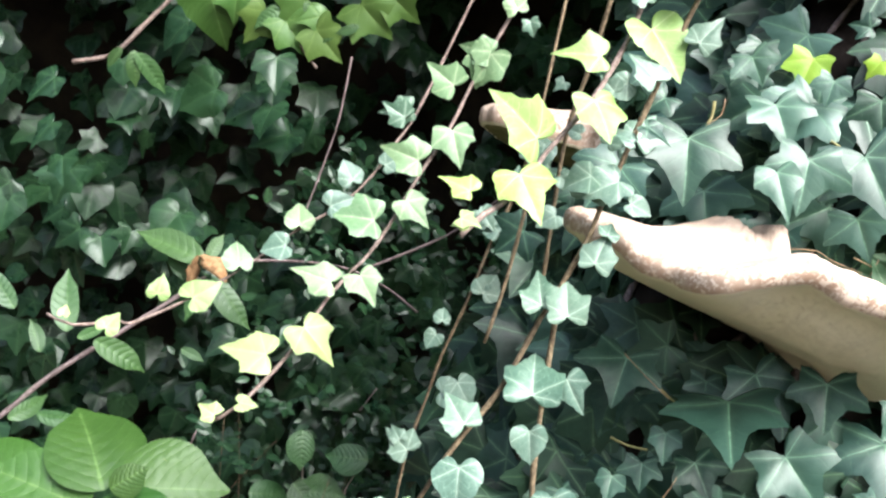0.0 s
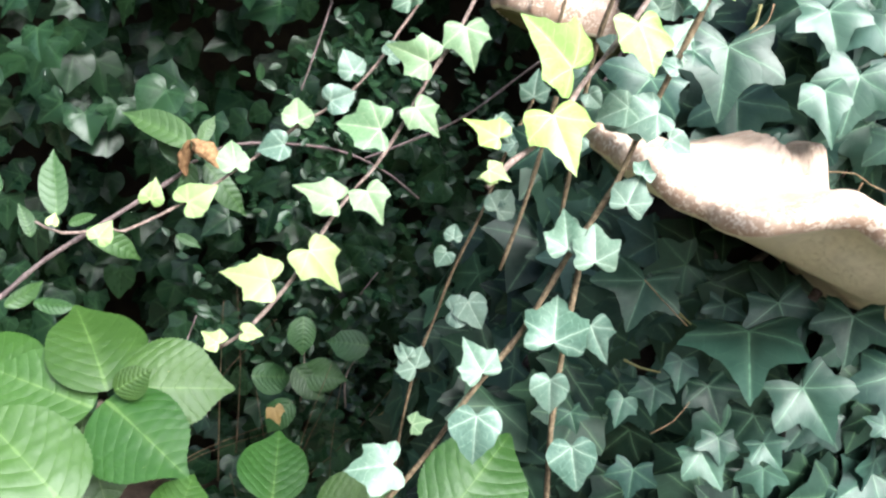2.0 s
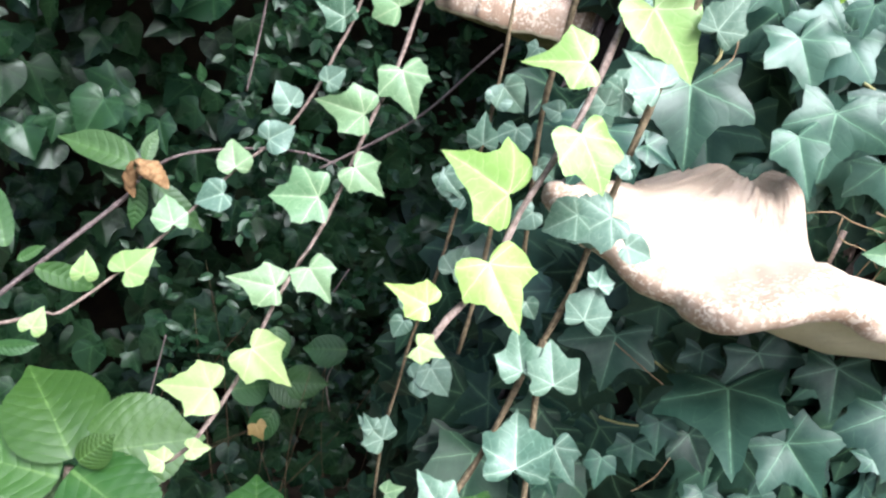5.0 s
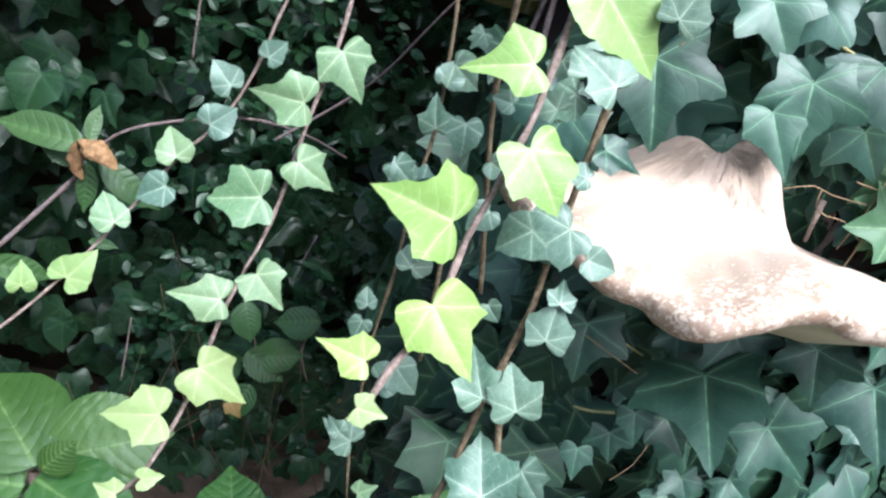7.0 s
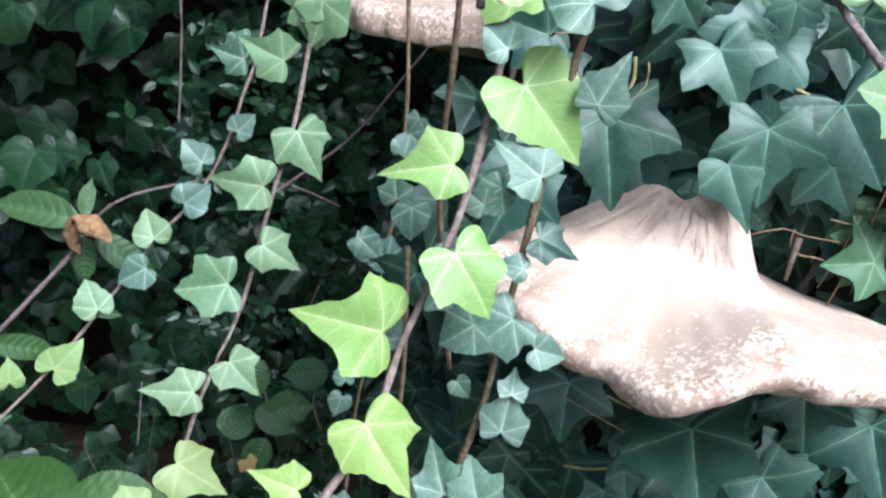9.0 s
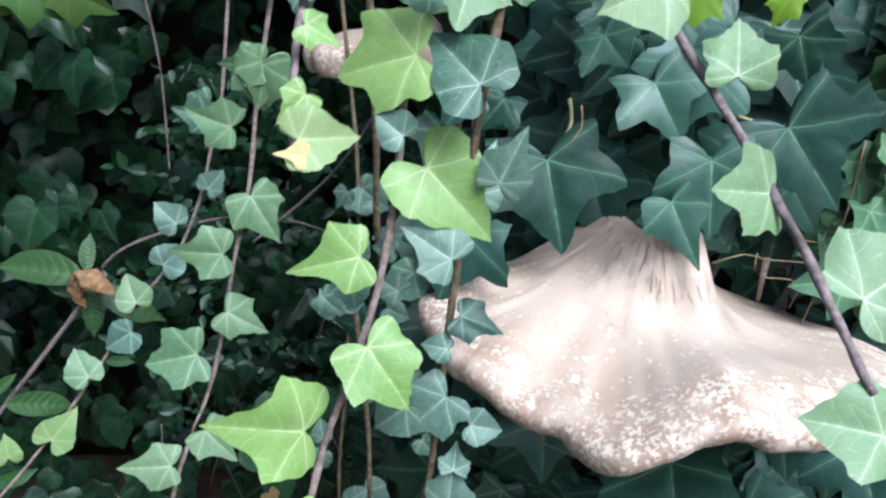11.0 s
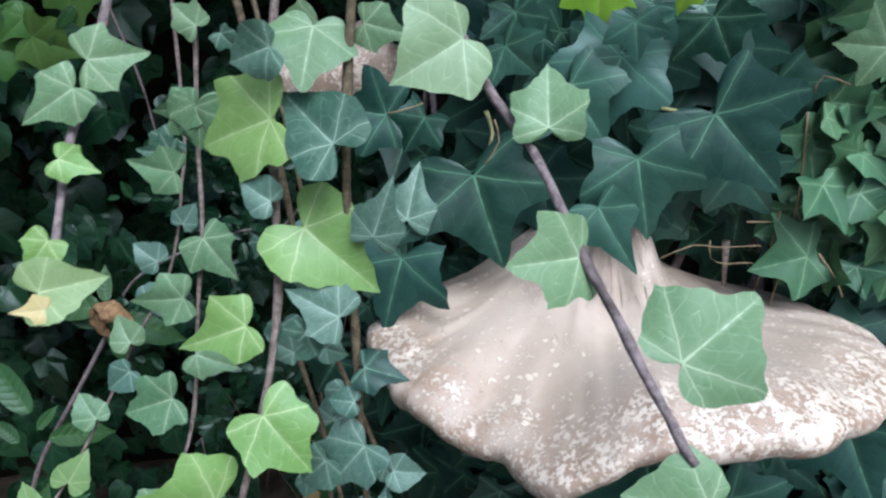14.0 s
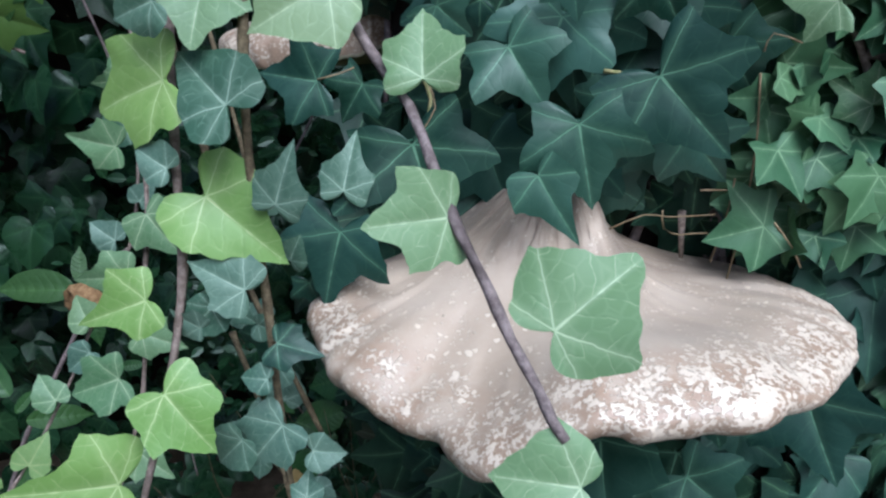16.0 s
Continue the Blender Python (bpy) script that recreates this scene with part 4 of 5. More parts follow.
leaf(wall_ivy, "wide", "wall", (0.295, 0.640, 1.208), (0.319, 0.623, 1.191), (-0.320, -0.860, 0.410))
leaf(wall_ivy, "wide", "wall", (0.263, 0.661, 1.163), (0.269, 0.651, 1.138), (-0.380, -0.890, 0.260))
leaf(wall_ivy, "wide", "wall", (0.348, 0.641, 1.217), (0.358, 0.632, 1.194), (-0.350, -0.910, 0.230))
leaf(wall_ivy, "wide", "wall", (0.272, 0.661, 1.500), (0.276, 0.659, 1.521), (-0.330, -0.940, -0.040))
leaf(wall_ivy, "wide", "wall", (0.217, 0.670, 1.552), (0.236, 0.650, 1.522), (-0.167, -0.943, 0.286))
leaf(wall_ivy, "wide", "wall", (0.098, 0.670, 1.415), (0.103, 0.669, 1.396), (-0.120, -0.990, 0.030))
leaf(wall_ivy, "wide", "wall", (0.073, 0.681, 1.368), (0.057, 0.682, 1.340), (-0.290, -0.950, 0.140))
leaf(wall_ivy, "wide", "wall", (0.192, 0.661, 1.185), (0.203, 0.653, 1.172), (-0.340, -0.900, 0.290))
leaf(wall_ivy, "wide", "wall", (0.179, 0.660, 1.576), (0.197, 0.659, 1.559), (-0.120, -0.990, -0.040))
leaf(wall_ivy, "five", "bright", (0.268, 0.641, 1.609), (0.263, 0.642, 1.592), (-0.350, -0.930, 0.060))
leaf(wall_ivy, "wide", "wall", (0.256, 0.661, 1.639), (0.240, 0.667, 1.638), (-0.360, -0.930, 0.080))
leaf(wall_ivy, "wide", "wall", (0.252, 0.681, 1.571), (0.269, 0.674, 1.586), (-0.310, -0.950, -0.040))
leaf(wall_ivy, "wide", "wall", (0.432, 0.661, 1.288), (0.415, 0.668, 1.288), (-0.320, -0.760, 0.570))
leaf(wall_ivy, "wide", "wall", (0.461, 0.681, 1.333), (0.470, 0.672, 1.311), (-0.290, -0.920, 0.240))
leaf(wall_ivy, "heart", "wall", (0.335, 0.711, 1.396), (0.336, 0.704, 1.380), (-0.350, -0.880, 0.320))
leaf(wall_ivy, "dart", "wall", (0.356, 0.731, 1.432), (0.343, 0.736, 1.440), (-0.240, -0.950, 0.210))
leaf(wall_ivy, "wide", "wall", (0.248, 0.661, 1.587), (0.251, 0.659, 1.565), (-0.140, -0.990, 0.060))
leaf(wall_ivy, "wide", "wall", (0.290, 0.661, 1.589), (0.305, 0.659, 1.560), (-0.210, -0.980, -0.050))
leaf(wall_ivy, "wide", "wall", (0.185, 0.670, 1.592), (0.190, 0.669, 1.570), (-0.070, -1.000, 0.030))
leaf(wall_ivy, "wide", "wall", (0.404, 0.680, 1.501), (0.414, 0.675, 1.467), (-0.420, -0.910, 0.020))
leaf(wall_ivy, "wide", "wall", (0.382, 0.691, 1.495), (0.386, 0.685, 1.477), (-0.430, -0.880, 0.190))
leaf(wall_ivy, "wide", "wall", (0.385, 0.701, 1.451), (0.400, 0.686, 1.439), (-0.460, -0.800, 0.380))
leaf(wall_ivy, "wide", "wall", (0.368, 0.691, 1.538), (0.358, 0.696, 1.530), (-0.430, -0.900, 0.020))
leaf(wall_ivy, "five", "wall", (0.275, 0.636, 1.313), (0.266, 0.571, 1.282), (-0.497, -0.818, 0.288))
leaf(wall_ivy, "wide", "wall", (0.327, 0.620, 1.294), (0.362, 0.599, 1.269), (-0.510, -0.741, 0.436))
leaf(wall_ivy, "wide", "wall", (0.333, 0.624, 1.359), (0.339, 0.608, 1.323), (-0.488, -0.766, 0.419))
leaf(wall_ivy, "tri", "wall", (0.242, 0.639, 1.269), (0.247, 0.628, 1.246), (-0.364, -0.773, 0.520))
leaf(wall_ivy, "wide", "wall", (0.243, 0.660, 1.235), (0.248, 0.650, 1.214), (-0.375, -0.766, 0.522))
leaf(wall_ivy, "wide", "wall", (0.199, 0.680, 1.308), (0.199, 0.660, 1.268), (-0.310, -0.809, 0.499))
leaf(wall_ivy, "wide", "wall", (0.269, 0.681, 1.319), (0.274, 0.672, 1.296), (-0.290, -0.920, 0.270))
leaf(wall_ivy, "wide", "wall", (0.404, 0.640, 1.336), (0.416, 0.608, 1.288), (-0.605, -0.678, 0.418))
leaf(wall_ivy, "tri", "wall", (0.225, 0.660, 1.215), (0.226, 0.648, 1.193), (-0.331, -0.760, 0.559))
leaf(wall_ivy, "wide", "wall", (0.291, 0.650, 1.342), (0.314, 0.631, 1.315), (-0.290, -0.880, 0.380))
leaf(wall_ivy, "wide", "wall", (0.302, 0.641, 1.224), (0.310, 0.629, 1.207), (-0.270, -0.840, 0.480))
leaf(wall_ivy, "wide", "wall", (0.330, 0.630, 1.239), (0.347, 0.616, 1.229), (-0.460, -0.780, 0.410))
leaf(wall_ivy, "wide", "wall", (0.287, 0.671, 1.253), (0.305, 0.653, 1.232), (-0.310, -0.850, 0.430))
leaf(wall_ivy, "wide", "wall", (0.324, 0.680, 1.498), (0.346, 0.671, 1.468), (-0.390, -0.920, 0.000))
stem(wall_ivy, 0.0012, [(0.171, 0.678, 1.536), (0.175, 0.679, 1.523), (0.172, 0.678, 1.511), (0.166, 0.678, 1.500)], GREEN_STEM)
stem(wall_ivy, 0.001, [(0.266, 0.658, 1.541), (0.280, 0.657, 1.539), (0.296, 0.657, 1.537)], GREEN_STEM)
stem(wall_ivy, 0.001, [(0.198, 0.688, 1.306), (0.221, 0.688, 1.302), (0.239, 0.688, 1.296), (0.255, 0.688, 1.291)], GREEN_STEM)
stem(wall_ivy, 0.001, [(0.214, 0.673, 1.242), (0.230, 0.673, 1.242), (0.246, 0.672, 1.246)], GREEN_STEM)
leaf(wall_ivy, "wide", "mid", (0.364, 0.621, 1.579), (0.342, 0.636, 1.579), (-0.570, -0.800, 0.200))
leaf(wall_ivy, "five", "mid", (0.416, 0.661, 1.517), (0.394, 0.673, 1.530), (-0.474, -0.833, 0.284))
leaf(wall_ivy, "tri", "dull", (0.124, 0.664, 1.476), (0.132, 0.677, 1.508), (-0.096, -0.922, 0.375))
hydrangea = vine("hydrangea_shrub", "leafy hydrangea shoot with broad saw-toothed green leaves")
tagged(hydrangea, category="shrub")
stem(hydrangea, 0.004, [(-0.205, 0.852, 0.908), (-0.203, 0.852, 0.873), (-0.195, 0.851, 0.809), (-0.181, 0.850, 0.698)])
stem(hydrangea, 0.003, [(0.022, 0.812, 0.900), (0.037, 0.811, 0.866), (0.065, 0.811, 0.772)])
leaf(hydrangea, "oval", "broad", (-0.201, 0.837, 0.931), (-0.292, 0.907, 0.983), (0.205, -0.716, 0.667))
leaf(hydrangea, "oval", "broad", (-0.196, 0.847, 0.931), (-0.086, 0.868, 0.982), (0.114, -0.726, 0.679))
leaf(hydrangea, "oval", "broad", (-0.195, 0.825, 0.926), (-0.086, 0.765, 0.931), (0.117, -0.690, 0.714))
leaf(hydrangea, "oval", "broad", (-0.206, 0.829, 0.911), (-0.324, 0.824, 0.913), (0.221, -0.676, 0.703))
leaf(hydrangea, "oval", "broad", (-0.291, 0.893, 0.862), (-0.406, 0.926, 0.870), (0.264, -0.668, 0.696))
leaf(hydrangea, "oval", "broad", (-0.227, 0.860, 0.876), (-0.139, 0.809, 0.817), (0.143, -0.657, 0.740))
leaf(hydrangea, "oval", "broad", (-0.159, 0.702, 0.884), (-0.284, 0.723, 0.938), (0.202, -0.636, 0.745))
leaf(hydrangea, "oval", "broad", (-0.190, 0.819, 0.945), (-0.167, 0.823, 0.981), (0.153, -0.713, 0.684))
leaf(hydrangea, "oval", "broad", (0.008, 0.795, 0.914), (-0.019, 0.868, 0.961), (-0.011, -0.713, 0.701))
leaf(hydrangea, "oval", "broad", (-0.072, 0.769, 0.851), (-0.081, 0.829, 0.892), (0.054, -0.665, 0.745))
leaf(hydrangea, "oval", "broad", (0.129, 0.620, 1.061), (0.164, 0.684, 1.144), (-0.150, -0.750, 0.640))
leaf(hydrangea, "oval", "broad", (0.056, 0.760, 0.933), (0.115, 0.780, 0.992), (-0.240, -0.830, 0.510))
laurel = vine("shrub_branch", "bare grey shrub branch with narrow leaves and a withered bud")
tagged(laurel, category="branch")
stem(laurel, 0.0035, [(-0.541, 1.201, 0.704), (-0.493, 1.201, 0.786), (-0.450, 1.202, 0.875), (-0.379, 1.202, 0.985), (-0.316, 1.203, 1.084), (-0.307, 1.202, 1.111)], GREY_TWIG)
stem(laurel, 0.002, [(-0.322, 1.263, 1.094), (-0.278, 1.263, 1.147), (-0.200, 1.263, 1.188), (-0.118, 1.264, 1.215), (-0.042, 1.263, 1.216), (0.022, 1.263, 1.201)], GREY_TWIG)
stem(laurel, 0.0016, [(-0.250, 1.264, 1.527), (-0.227, 1.263, 1.433), (-0.218, 1.264, 1.356), (-0.212, 1.264, 1.272)], GREY_TWIG)
stem(laurel, 0.0016, [(-0.073, 1.113, 1.241), (0.016, 1.113, 1.340), (0.067, 1.114, 1.432), (0.086, 1.114, 1.468)], GREY_TWIG)
stem(laurel, 0.0012, [(0.005, 1.313, 1.004), (0.015, 1.313, 1.051)], GREY_TWIG)
stem(laurel, 0.0012, [(-0.207, 1.212, 0.780), (-0.211, 1.212, 0.891)], GREY_TWIG)
leaf(laurel, "oval", "lance", (-0.304, 1.183, 1.139), (-0.420, 1.179, 1.145), (0.303, -0.826, 0.475))
leaf(laurel, "oval", "lance", (-0.302, 1.194, 1.142), (-0.303, 1.218, 1.189), (0.309, -0.822, 0.479))
leaf(laurel, "oval", "lance", (-0.302, 1.197, 1.112), (-0.290, 1.177, 1.049), (0.261, -0.820, 0.509))
leaf(laurel, "oval", "lance", (-0.285, 1.194, 1.120), (-0.198, 1.187, 1.081), (0.266, -0.857, 0.441))
leaf(laurel, "oval", "lance", (-0.314, 1.200, 1.104), (-0.365, 1.192, 1.132), (0.320, -0.880, 0.350))
leaf(laurel, "oval", "lance", (-0.480, 1.201, 0.901), (-0.517, 1.203, 0.941), (0.340, -0.870, 0.370))
leaf(laurel, "oval", "lance", (-0.464, 1.221, 0.941), (-0.514, 1.243, 1.029), (0.280, -0.880, 0.380))
leaf(laurel, "oval", "lance", (-0.554, 1.221, 0.939), (-0.618, 1.214, 0.987), (0.400, -0.810, 0.430))
leaf(laurel, "oval", "lance", (-0.439, 1.101, 0.832), (-0.416, 1.142, 0.873), (0.520, -0.730, 0.460))
leaf(laurel, "oval", "lance", (-0.417, 1.150, 0.963), (-0.392, 1.171, 0.987), (0.420, -0.850, 0.310))
leaf(laurel, "oval", "lance", (-0.405, 1.101, 0.856), (-0.352, 1.120, 0.868), (0.230, -0.900, 0.380))
leaf(laurel, "oval", "lance", (-0.284, 1.200, 1.000), (-0.245, 1.209, 0.996), (0.240, -0.880, 0.420))
leaf(laurel, "oval", "lance", (-0.375, 1.101, 0.987), (-0.298, 1.132, 0.967), (0.430, -0.840, 0.340))
under = vine("seedling", "low green seedlings with oval leaves in the shade of the hedge")
tagged(under, category="seedling")
stem(under, 0.0012, [(-0.008, 1.215, 0.831), (-0.030, 1.215, 0.895), (-0.062, 1.216, 0.961)])
stem(under, 0.0012, [(0.061, 1.216, 0.852), (0.039, 1.215, 0.905), (0.049, 1.216, 0.967)])
leaf(under, "ovate", "lance", (-0.061, 1.205, 0.966), (-0.035, 1.177, 0.920), (0.130, -0.820, 0.560))
leaf(under, "ovate", "lance", (0.051, 1.204, 0.968), (-0.013, 1.196, 0.950), (-0.000, -0.900, 0.430))
leaf(under, "ovate", "lance", (-0.095, 1.205, 0.840), (-0.034, 1.234, 0.857), (0.150, -0.730, 0.670))
leaf(under, "ovate", "lance", (-0.040, 1.205, 0.885), (0.024, 1.187, 0.861), (-0.030, -0.850, 0.530))
leaf(under, "ovate", "lance", (-0.026, 1.204, 0.880), (0.043, 1.201, 0.902), (-0.140, -0.940, 0.320))
leaf(under, "ovate", "lance", (-0.021, 1.205, 0.831), (-0.035, 1.178, 0.777), (-0.110, -0.870, 0.470))
leaf(under, "tri", "withered", (0.109, 1.088, 0.912), (0.123, 1.097, 0.931), (-0.060, -0.870, 0.490))
leaf(under, "tri", "withered", (-0.039, 1.132, 0.843), (-0.021, 1.123, 0.826), (0.050, -0.870, 0.500))
leaf(under, "heart", "withered", (0.317, 1.001, 1.281), (0.317, 0.999, 1.257), (-0.260, -0.960, 0.080))
canopy = vine("creeper", "light green creeper leaves hanging over the hedge top")
tagged(canopy, category="creeper")
stem(canopy, 0.003, [(-0.572, 1.111, 1.330), (-0.526, 1.112, 1.365), (-0.501, 1.112, 1.425), (-0.474, 1.113, 1.499)])
stem(canopy, 0.002, [(-0.360, 1.112, 1.579), (-0.305, 1.113, 1.500), (-0.256, 1.113, 1.470)])
leaf(canopy, "five", "creeper", (-0.351, 1.101, 1.509), (-0.359, 1.101, 1.455), (0.450, -0.890, -0.080))
leaf(canopy, "five", "creeper", (-0.321, 1.101, 1.510), (-0.270, 1.113, 1.477), (0.230, -0.970, -0.000))
leaf(canopy, "five", "creeper", (-0.275, 1.100, 1.515), (-0.225, 1.109, 1.490), (0.110, -0.990, -0.130))
leaf(canopy, "five", "creeper", (-0.302, 1.101, 1.545), (-0.326, 1.097, 1.485), (0.310, -0.950, -0.070))
leaf(canopy, "five", "creeper", (-0.397, 1.100, 1.514), (-0.387, 1.108, 1.473), (0.210, -0.970, -0.140))
leaf(canopy, "heart", "broad", (-0.436, 1.100, 1.504), (-0.387, 1.128, 1.437), (0.300, -0.940, -0.180))
leaf(canopy, "oval", "lance", (-0.495, 1.101, 1.381), (-0.473, 1.103, 1.335), (0.250, -0.960, 0.070))
leaf(canopy, "oval", "lance", (-0.490, 1.100, 1.379), (-0.436, 1.111, 1.345), (0.220, -0.970, 0.060))
leaf(canopy, "oval", "lance", (-0.513, 1.101, 1.377), (-0.519, 1.101, 1.343), (0.420, -0.900, -0.080))
leaf(canopy, "five", "creeper", (-0.233, 1.101, 1.574), (-0.175, 1.116, 1.551), (0.150, -0.960, -0.250))
leaf(canopy, "five", "creeper", (-0.203, 1.101, 1.604), (-0.149, 1.121, 1.589), (0.290, -0.930, -0.230))
leaf(canopy, "oval", "lance", (-0.327, 1.101, 1.527), (-0.352, 1.088, 1.480), (0.290, -0.950, 0.100))
leaf(canopy, "oval", "lance", (-0.249, 1.101, 1.533), (-0.277, 1.099, 1.497), (0.190, -0.980, -0.090))
leaf(canopy, "oval", "lance", (-0.306, 1.100, 1.545), (-0.277, 1.107, 1.519), (0.360, -0.920, 0.140))
leaf(canopy, "oval", "lance", (-0.224, 1.101, 1.546), (-0.248, 1.095, 1.522), (0.270, -0.960, -0.020))
leaf(canopy, "tri", "creeper", (-0.278, 1.100, 1.535), (-0.307, 1.090, 1.511), (0.190, -0.970, 0.160))
twigs = vine("dry_stems", "dry straw-coloured stems and tendrils tangled in the ivy")
tagged(twigs, category="stems")
stem(twigs, 0.00055, [(0.355, 0.670, 1.534), (0.359, 0.671, 1.502), (0.360, 0.671, 1.475), (0.358, 0.671, 1.431), (0.353, 0.670, 1.396)], TENDRIL)
stem(twigs, 0.00045, [(0.331, 0.671, 1.466), (0.361, 0.671, 1.465)], TENDRIL)
stem(twigs, 0.00045, [(0.310, 0.671, 1.454), (0.312, 0.671, 1.442), (0.322, 0.670, 1.438), (0.338, 0.671, 1.438), (0.354, 0.670, 1.429)], TENDRIL)
stem(twigs, 0.0018, [(0.329, 0.691, 1.444), (0.332, 0.691, 1.412)])
stem(twigs, 0.0025, [(0.397, 0.671, 1.566), (0.408, 0.671, 1.547), (0.418, 0.671, 1.527)])
stem(twigs, 0.002, [(0.411, 0.670, 1.543), (0.434, 0.671, 1.538)])
stem(twigs, 0.00055, [(0.368, 0.650, 1.453), (0.382, 0.651, 1.436), (0.389, 0.651, 1.423)], TENDRIL)
stem(twigs, 0.00045, [(0.188, 0.651, 1.312), (0.208, 0.651, 1.304), (0.236, 0.650, 1.294)], TENDRIL)
stem(twigs, 0.00045, [(0.255, 0.650, 1.201), (0.267, 0.651, 1.218), (0.270, 0.650, 1.239)], TENDRIL)
stem(twigs, 0.00045, [(0.174, 0.660, 1.536), (0.177, 0.661, 1.523), (0.169, 0.660, 1.510)], TENDRIL)
stem(twigs, 0.00045, [(0.115, 0.666, 1.539), (0.127, 0.665, 1.542), (0.135, 0.665, 1.545)], TENDRIL)
stem(twigs, 0.00045, [(0.276, 0.660, 1.448), (0.296, 0.661, 1.456), (0.311, 0.661, 1.454), (0.337, 0.660, 1.455)], TENDRIL)
stem(twigs, 0.00045, [(0.350, 0.670, 1.473), (0.348, 0.670, 1.447), (0.343, 0.671, 1.418)], TENDRIL)
stem(twigs, 0.00045, [(0.346, 0.650, 1.550), (0.350, 0.651, 1.559), (0.365, 0.650, 1.554)], TENDRIL)


# ---- the withered bud on the shrub branch ----
def withered_bud():
    """A crumpled dead leaf rolled up round its rib, with a second one curled under it."""
    for width, bend, place in ((1.0, 1.0, pose(-0.282, 1.165, 1.138, 20, 18, -20) @ Matrix.Scale(0.78, 4)), (0.6, -1.6, pose(-0.303, 1.17, 1.122, 60, 70, 10) @ Matrix.Scale(0.8, 4))):
        verts, faces, n, m = [], [], 26, 15
        for i in range(n + 1):
            u = i / n
            for j in range(m):
                v = (j / (m - 1) - 0.5) * 5.0
                r = 0.017 * width * math.sin(math.pi * (0.06 + 0.9 * u)) * (1 + 0.55 * noise.noise((u * 5, v * 1.3, 2 + width)) + 0.2 * noise.noise((u * 14, v * 4, 5)))
                r *= 1 + 0.35 * smooth(1.6, 2.5, abs(v))
                verts.append(((-0.04 + 0.08 * u) * (0.6 + 0.4 * width), r * math.sin(v + 0.8 * u), 0.75 * r * math.cos(v + 0.8 * u) + 0.012 * bend * math.sin(2.6 * u)))
        for i in range(n):
            for j in range(m - 1):
                faces.append((i * m + j, i * m + j + 1, (i + 1) * m + j + 1, (i + 1) * m + j))
        ob = mesh_object("withered_bud", verts, faces, DEAD, parent=laurel)
        ob.matrix_local = place
        ob["label"] = "curled brown withered bud"


withered_bud()


# ---- leaf masses ----
def trunk_leaves():
    rng = random.Random(11)
    near, rest, small = [], [], []
    for k in range(1700):
        a = radians(rng.uniform(-200, 20))
        z = rng.uniform(0.7, 2.2)
        layer = rng.random()
        if noise.noise((a * 5, z * 11, 6)) > 0.22 and layer > 0.1:
            continue
        r = trunk_radius(a, z) + 0.002 + (0.03 if a < radians(-50) and 1.2 < z < 1.75 else 0.05) * layer
        p = TRUNK + Vector((r * math.cos(a), r * math.sin(a), z))
        out = Vector((math.cos(a), math.sin(a), 0))
        if p.y < 0.78 and 0.08 < p.x < 0.42 and 1.345 < z < 1.44 and layer > 0.25:
            continue
        if p.x < 0.17 and 1.475 < z < 1.56 and p.y < 1.04 and layer > 0.2:
            continue
        size = rng.uniform(0.03, 0.045) + 0.03 * layer * rng.random()
        side = out.cross(Vector((0, 0, 1)))
        down = Vector((0, 0, -1)) * rng.uniform(0.6, 1) + side * rng.uniform(-0.8, 0.8) + out * rng.uniform(0.0, 0.5)
        face = 0.7 * out + Vector((rng.uniform(-0.7, 0.7), rng.uniform(-0.9, -0.1), rng.uniform(-0.35, 0.8)))
        spot = (turned(p, p + down.normalized() * size, face), rng.randrange(9))
        if -0.05 < p.x < 0.6 and p.y < 0.85 and 1.2 < z < 1.75 and layer > 0.45 and len(near) < 230:
            near.append(spot)
        else:
            rest.append(spot)
    for _ in range(420):
        a, z = radians(rng.uniform(-185, -40)), rng.uniform(1.0, 1.78)
        r = trunk_radius(a, z) + rng.uniform(0.006, 0.03)
        p = TRUNK + Vector((r * math.cos(a), r * math.sin(a), z))
        if (p.y < 0.8 and 0.06 < p.x < 0.44 and 1.33 < z < 1.445) or (p.x < 0.19 and 1.46 < z < 1.57):
            continue
        out = Vector((math.cos(a), math.sin(a), 0))
        d = Vector((rng.uniform(-0.7, 0.7), rng.uniform(-0.3, 0.0), -1)).normalized()
        rest.append((turned(p, p + d * rng.uniform(0.035, 0.062), out + Vector((rng.uniform(-0.5, 0.5), -0.5, rng.uniform(-0.1, 0.7)))), rng.randrange(9)))
    for _ in range(2000):
        a, z = radians(rng.uniform(-100, -10)), rng.uniform(1.3, 1.75)
        r = trunk_radius(a, z) + rng.uniform(0.014, 0.07)
        p = TRUNK + Vector((r * math.cos(a), r * math.sin(a), z))
        if p.x < 0.36 or (p.x < 0.47 and z < 1.43):
            continue
        d = Vector((rng.uniform(-0.8, 0.8), rng.uniform(-0.5, 0.1), rng.uniform(-1, 0.1))).normalized()
        small.append((turned(p, p + d * rng.uniform(0.018, 0.036), (rng.uniform(-0.6, 0.6), -0.8, rng.uniform(-0.1, 0.9))), rng.randrange(9)))
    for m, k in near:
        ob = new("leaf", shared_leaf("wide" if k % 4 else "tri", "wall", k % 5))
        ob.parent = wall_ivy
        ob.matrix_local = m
    tagged(leaf_mass("leaf_mass", SHADED_WALL_STUFF, rest, wall_ivy, kinds=("wide", "five", "wide")), kind="stuff")
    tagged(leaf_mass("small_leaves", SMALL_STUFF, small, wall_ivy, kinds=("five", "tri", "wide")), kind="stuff")


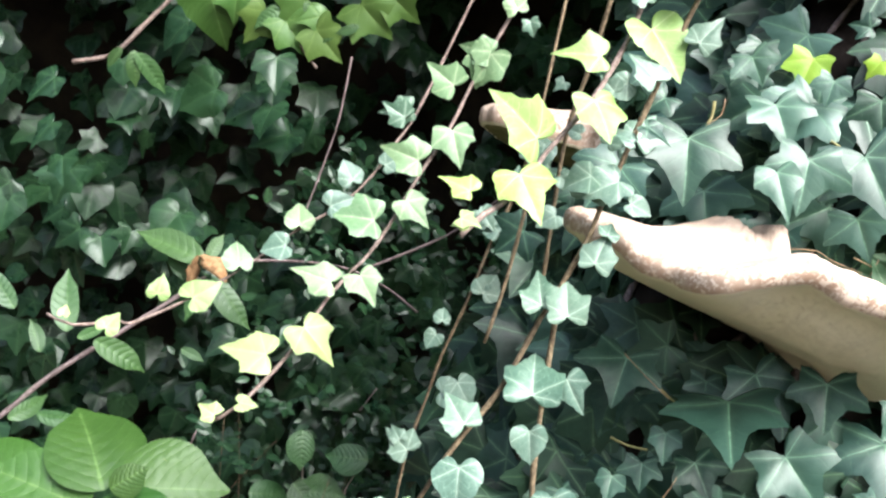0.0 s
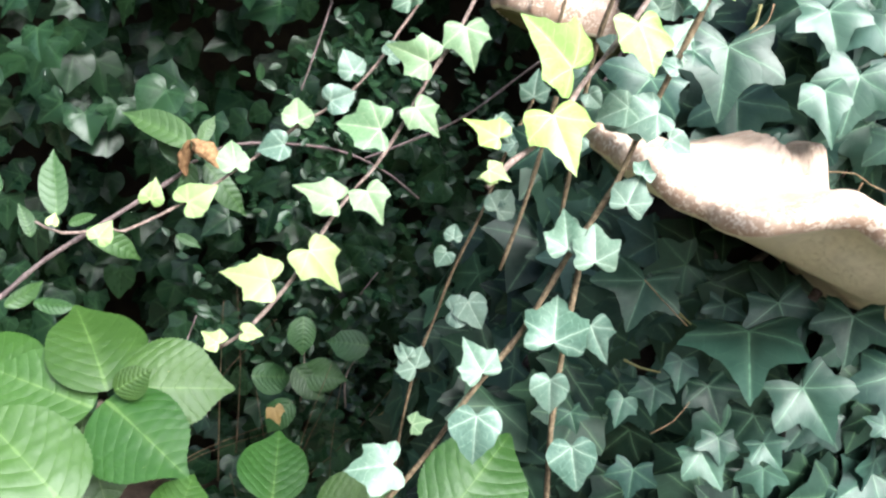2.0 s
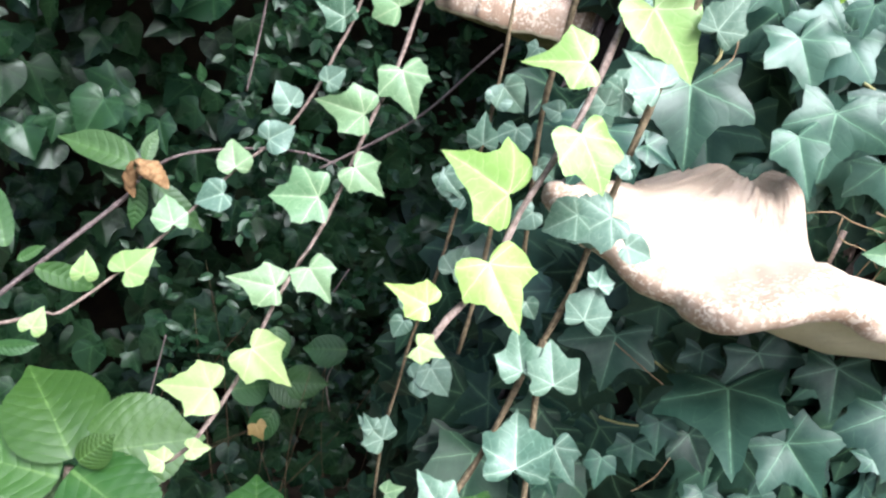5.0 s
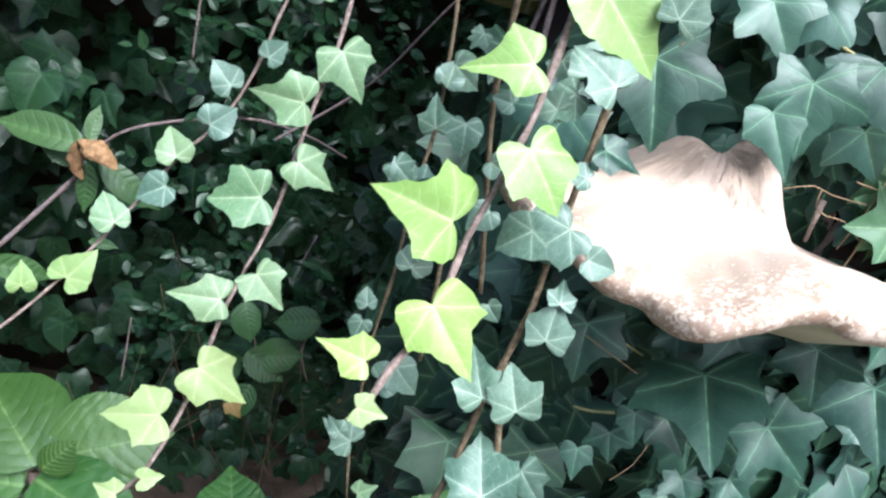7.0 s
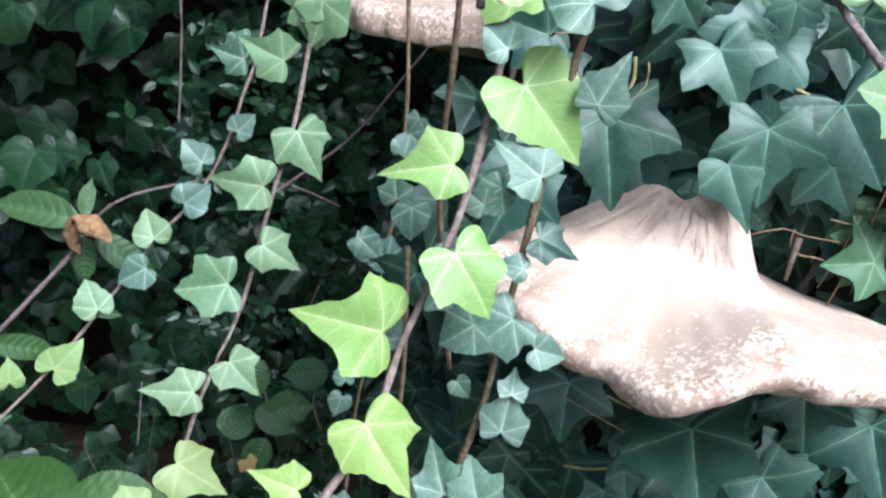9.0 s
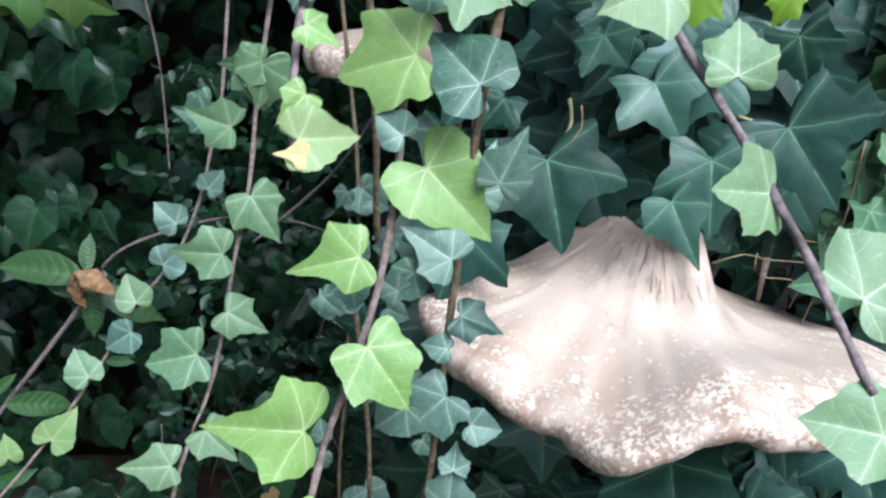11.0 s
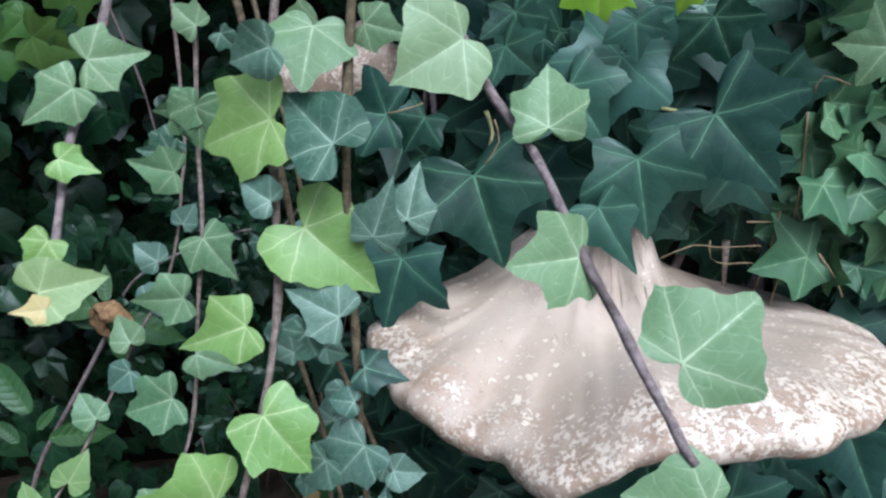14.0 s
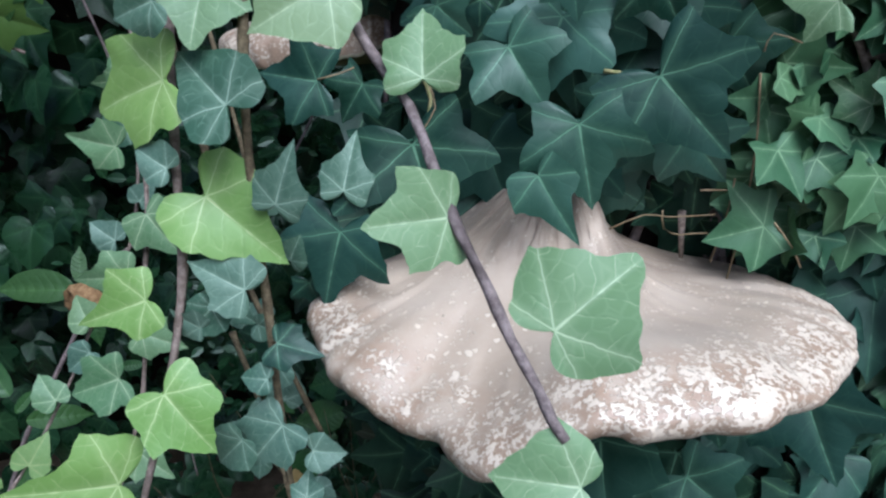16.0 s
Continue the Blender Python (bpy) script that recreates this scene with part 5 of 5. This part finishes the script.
def trunk_stems():
    rng = random.Random(31)
    for _ in range(16):
        a, z = radians(rng.uniform(-165, -30)), rng.uniform(0.5, 0.9)
        pts = []
        for k in range(9):
            r = trunk_radius(a, z) + 0.004
            pts.append(TRUNK + Vector((r * math.cos(a), r * math.sin(a), z)))
            a += radians(rng.uniform(-9, 9))
            z += 0.16
        verts, faces, _ = tube(pts, rng.uniform(0.0025, 0.006), 0.002, 7)
        mesh_object("stem", verts, faces, GREY_TWIG, parent=wall_ivy)


def hedge_leaves():
    rng = random.Random(5)
    hedge = anchor("ivy_hedge", "deep hedge of glossy ivy leaves, their green darkened for shade", "hedge", (0, 0, 0))
    near, rest = [], []
    for k in range(6500):
        x, z = rng.uniform(-1.9, 0.75), rng.uniform(0.2, 2.6)
        depth = rng.random() * 0.62
        y = 1.24 + depth + 0.16 * noise.noise((x * 3.2, z * 3.2, 1)) + 0.5 * math.exp(-((x + 0.12) / 0.16) ** 2) * min(1, max(0, (z - 1.0) / 0.3)) + 0.15 * max(0, x)
        y += 0.34 * smooth(1.25, 0.85, z)
        if noise.noise((x * 6, z * 6, 7)) > 0.06 + 0.2 * smooth(1.25, 0.95, z) and depth < 0.5:
            continue
        p = Vector((x, y, z))
        size = rng.uniform(0.042, 0.076)
        down = Vector((rng.uniform(-0.8, 0.8), rng.uniform(-0.6, 0.1), -rng.uniform(0.5, 1)))
        face = Vector((rng.uniform(-0.6, 0.6), -1, rng.uniform(-0.1, 1.0)))
        spot = (turned(p, p + down.normalized() * size, face), rng.randrange(9))
        if -0.7 < x < 0.05 and depth < 0.16 and 0.95 < z < 1.5 and len(near) < 250:
            near.append(spot)
        else:
            rest.append(spot)
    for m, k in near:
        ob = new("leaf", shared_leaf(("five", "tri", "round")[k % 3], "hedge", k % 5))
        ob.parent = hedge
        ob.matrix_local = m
    tagged(leaf_mass("leaf_mass", SHADED_HEDGE_STUFF, rest, hedge, kinds=("five", "tri", "round")), kind="stuff")


def sprigs():
    """Small-leaved undergrowth in the gap beside the trunk."""
    rng = random.Random(9)
    own = anchor("undergrowth", "fine small-leaved undergrowth in the gap beside the trunk", "shrub", (0, 0, 0))
    v0, f0 = oval_shape(2, 0.25, 0, 6, 0.1, 0.2, 0)
    v0 = np.array(v0)
    verts, faces, uvs, base = [], [], [], 0
    for _ in range(110):
        start = Vector((rng.uniform(-0.25, 0.2), rng.uniform(1.26, 1.52), rng.uniform(0.75, 1.4)))
        way = Vector((rng.uniform(-1, 1), rng.uniform(-0.8, 0.2), rng.uniform(-0.3, 0.9))).normalized()
        for k in range(9):
            p = start + way * 0.016 * k
            d = (way * 0.5 + Vector((rng.uniform(-1, 1), rng.uniform(-0.6, 0.3), rng.uniform(-0.7, 0.4)))).normalized()
            m = np.array(turned(p, p + d * rng.uniform(0.015, 0.03), (rng.uniform(-0.4, 0.4), -0.7, rng.uniform(0.2, 1))))
            verts.append(v0 @ m[:3, :3].T + m[:3, 3])
            uvs.append(v0[:, :2])
            faces += [tuple(i + base for i in q) for q in f0]
            base += len(v0)
    tagged(mesh_object("leaf_mass", np.concatenate(verts), faces, SHADED_HEDGE_STUFF, np.concatenate(uvs), own), kind="stuff")
    verts, faces, base = [], [], 0
    for _ in range(18):
        p = Vector((rng.uniform(-0.35, 0.25), rng.uniform(1.25, 1.55), rng.uniform(0.1, 0.6)))
        q = p + Vector((rng.uniform(-0.2, 0.2), rng.uniform(-0.1, 0.1), rng.uniform(0.2, 0.42)))
        v, f, _ = tube([p, (p + q) / 2 + Vector((rng.uniform(-0.02, 0.02), 0, 0)), q], 0.0014, 0.0006, 4, False)
        verts += v
        faces += [tuple(i + base for i in t) for t in f]
        base += len(v)
    tagged(mesh_object("dry_stalks", verts, faces, STRAW, parent=own), kind="stuff")


def overhead():
    """An unseen leafy crown on the tree, added above the hedge to keep it in shade."""
    rng = random.Random(21)
    spots = []
    for c in BOUGHS:
        for _ in range(60):
            p = c + Vector((rng.gauss(0, 0.16), rng.gauss(0, 0.16), rng.gauss(0.04, 0.13)))
            if p.z < 2.15 or p.y < 0.95:
                continue
            d = Vector((rng.uniform(-1, 1), rng.uniform(-1, 1), rng.uniform(-0.8, 0.1))).normalized()
            spots.append((turned(p, p + d * rng.uniform(0.06, 0.11), (rng.uniform(-0.4, 0.4), rng.uniform(-0.4, 0.4), 1)), rng.randrange(9)))
    for _ in range(5500):
        x, y = rng.uniform(-2.6, 1.6), rng.uniform(1.0, 2.6)
        z = 2.08 + 0.2 * (y - 1) + rng.uniform(-0.1, 0.35) + 0.12 * noise.noise((x * 2, y * 2, 4))
        p = Vector((x, y, z))
        d = Vector((rng.uniform(-1, 1), rng.uniform(-1, 0.6), rng.uniform(-0.8, 0.1))).normalized()
        spots.append((turned(p, p + d * rng.uniform(0.06, 0.12), (rng.uniform(-0.4, 0.4), -0.3, 1)), rng.randrange(9)))
    tagged(leaf_mass("crown", SHADE_CROWN_STUFF, [(TREE_INV @ m, k) for m, k in spots], tree), kind="stuff")


TREE_INV = Matrix.Translation(-TRUNK)
trunk_leaves()
trunk_stems()
hedge_leaves()
sprigs()
overhead()
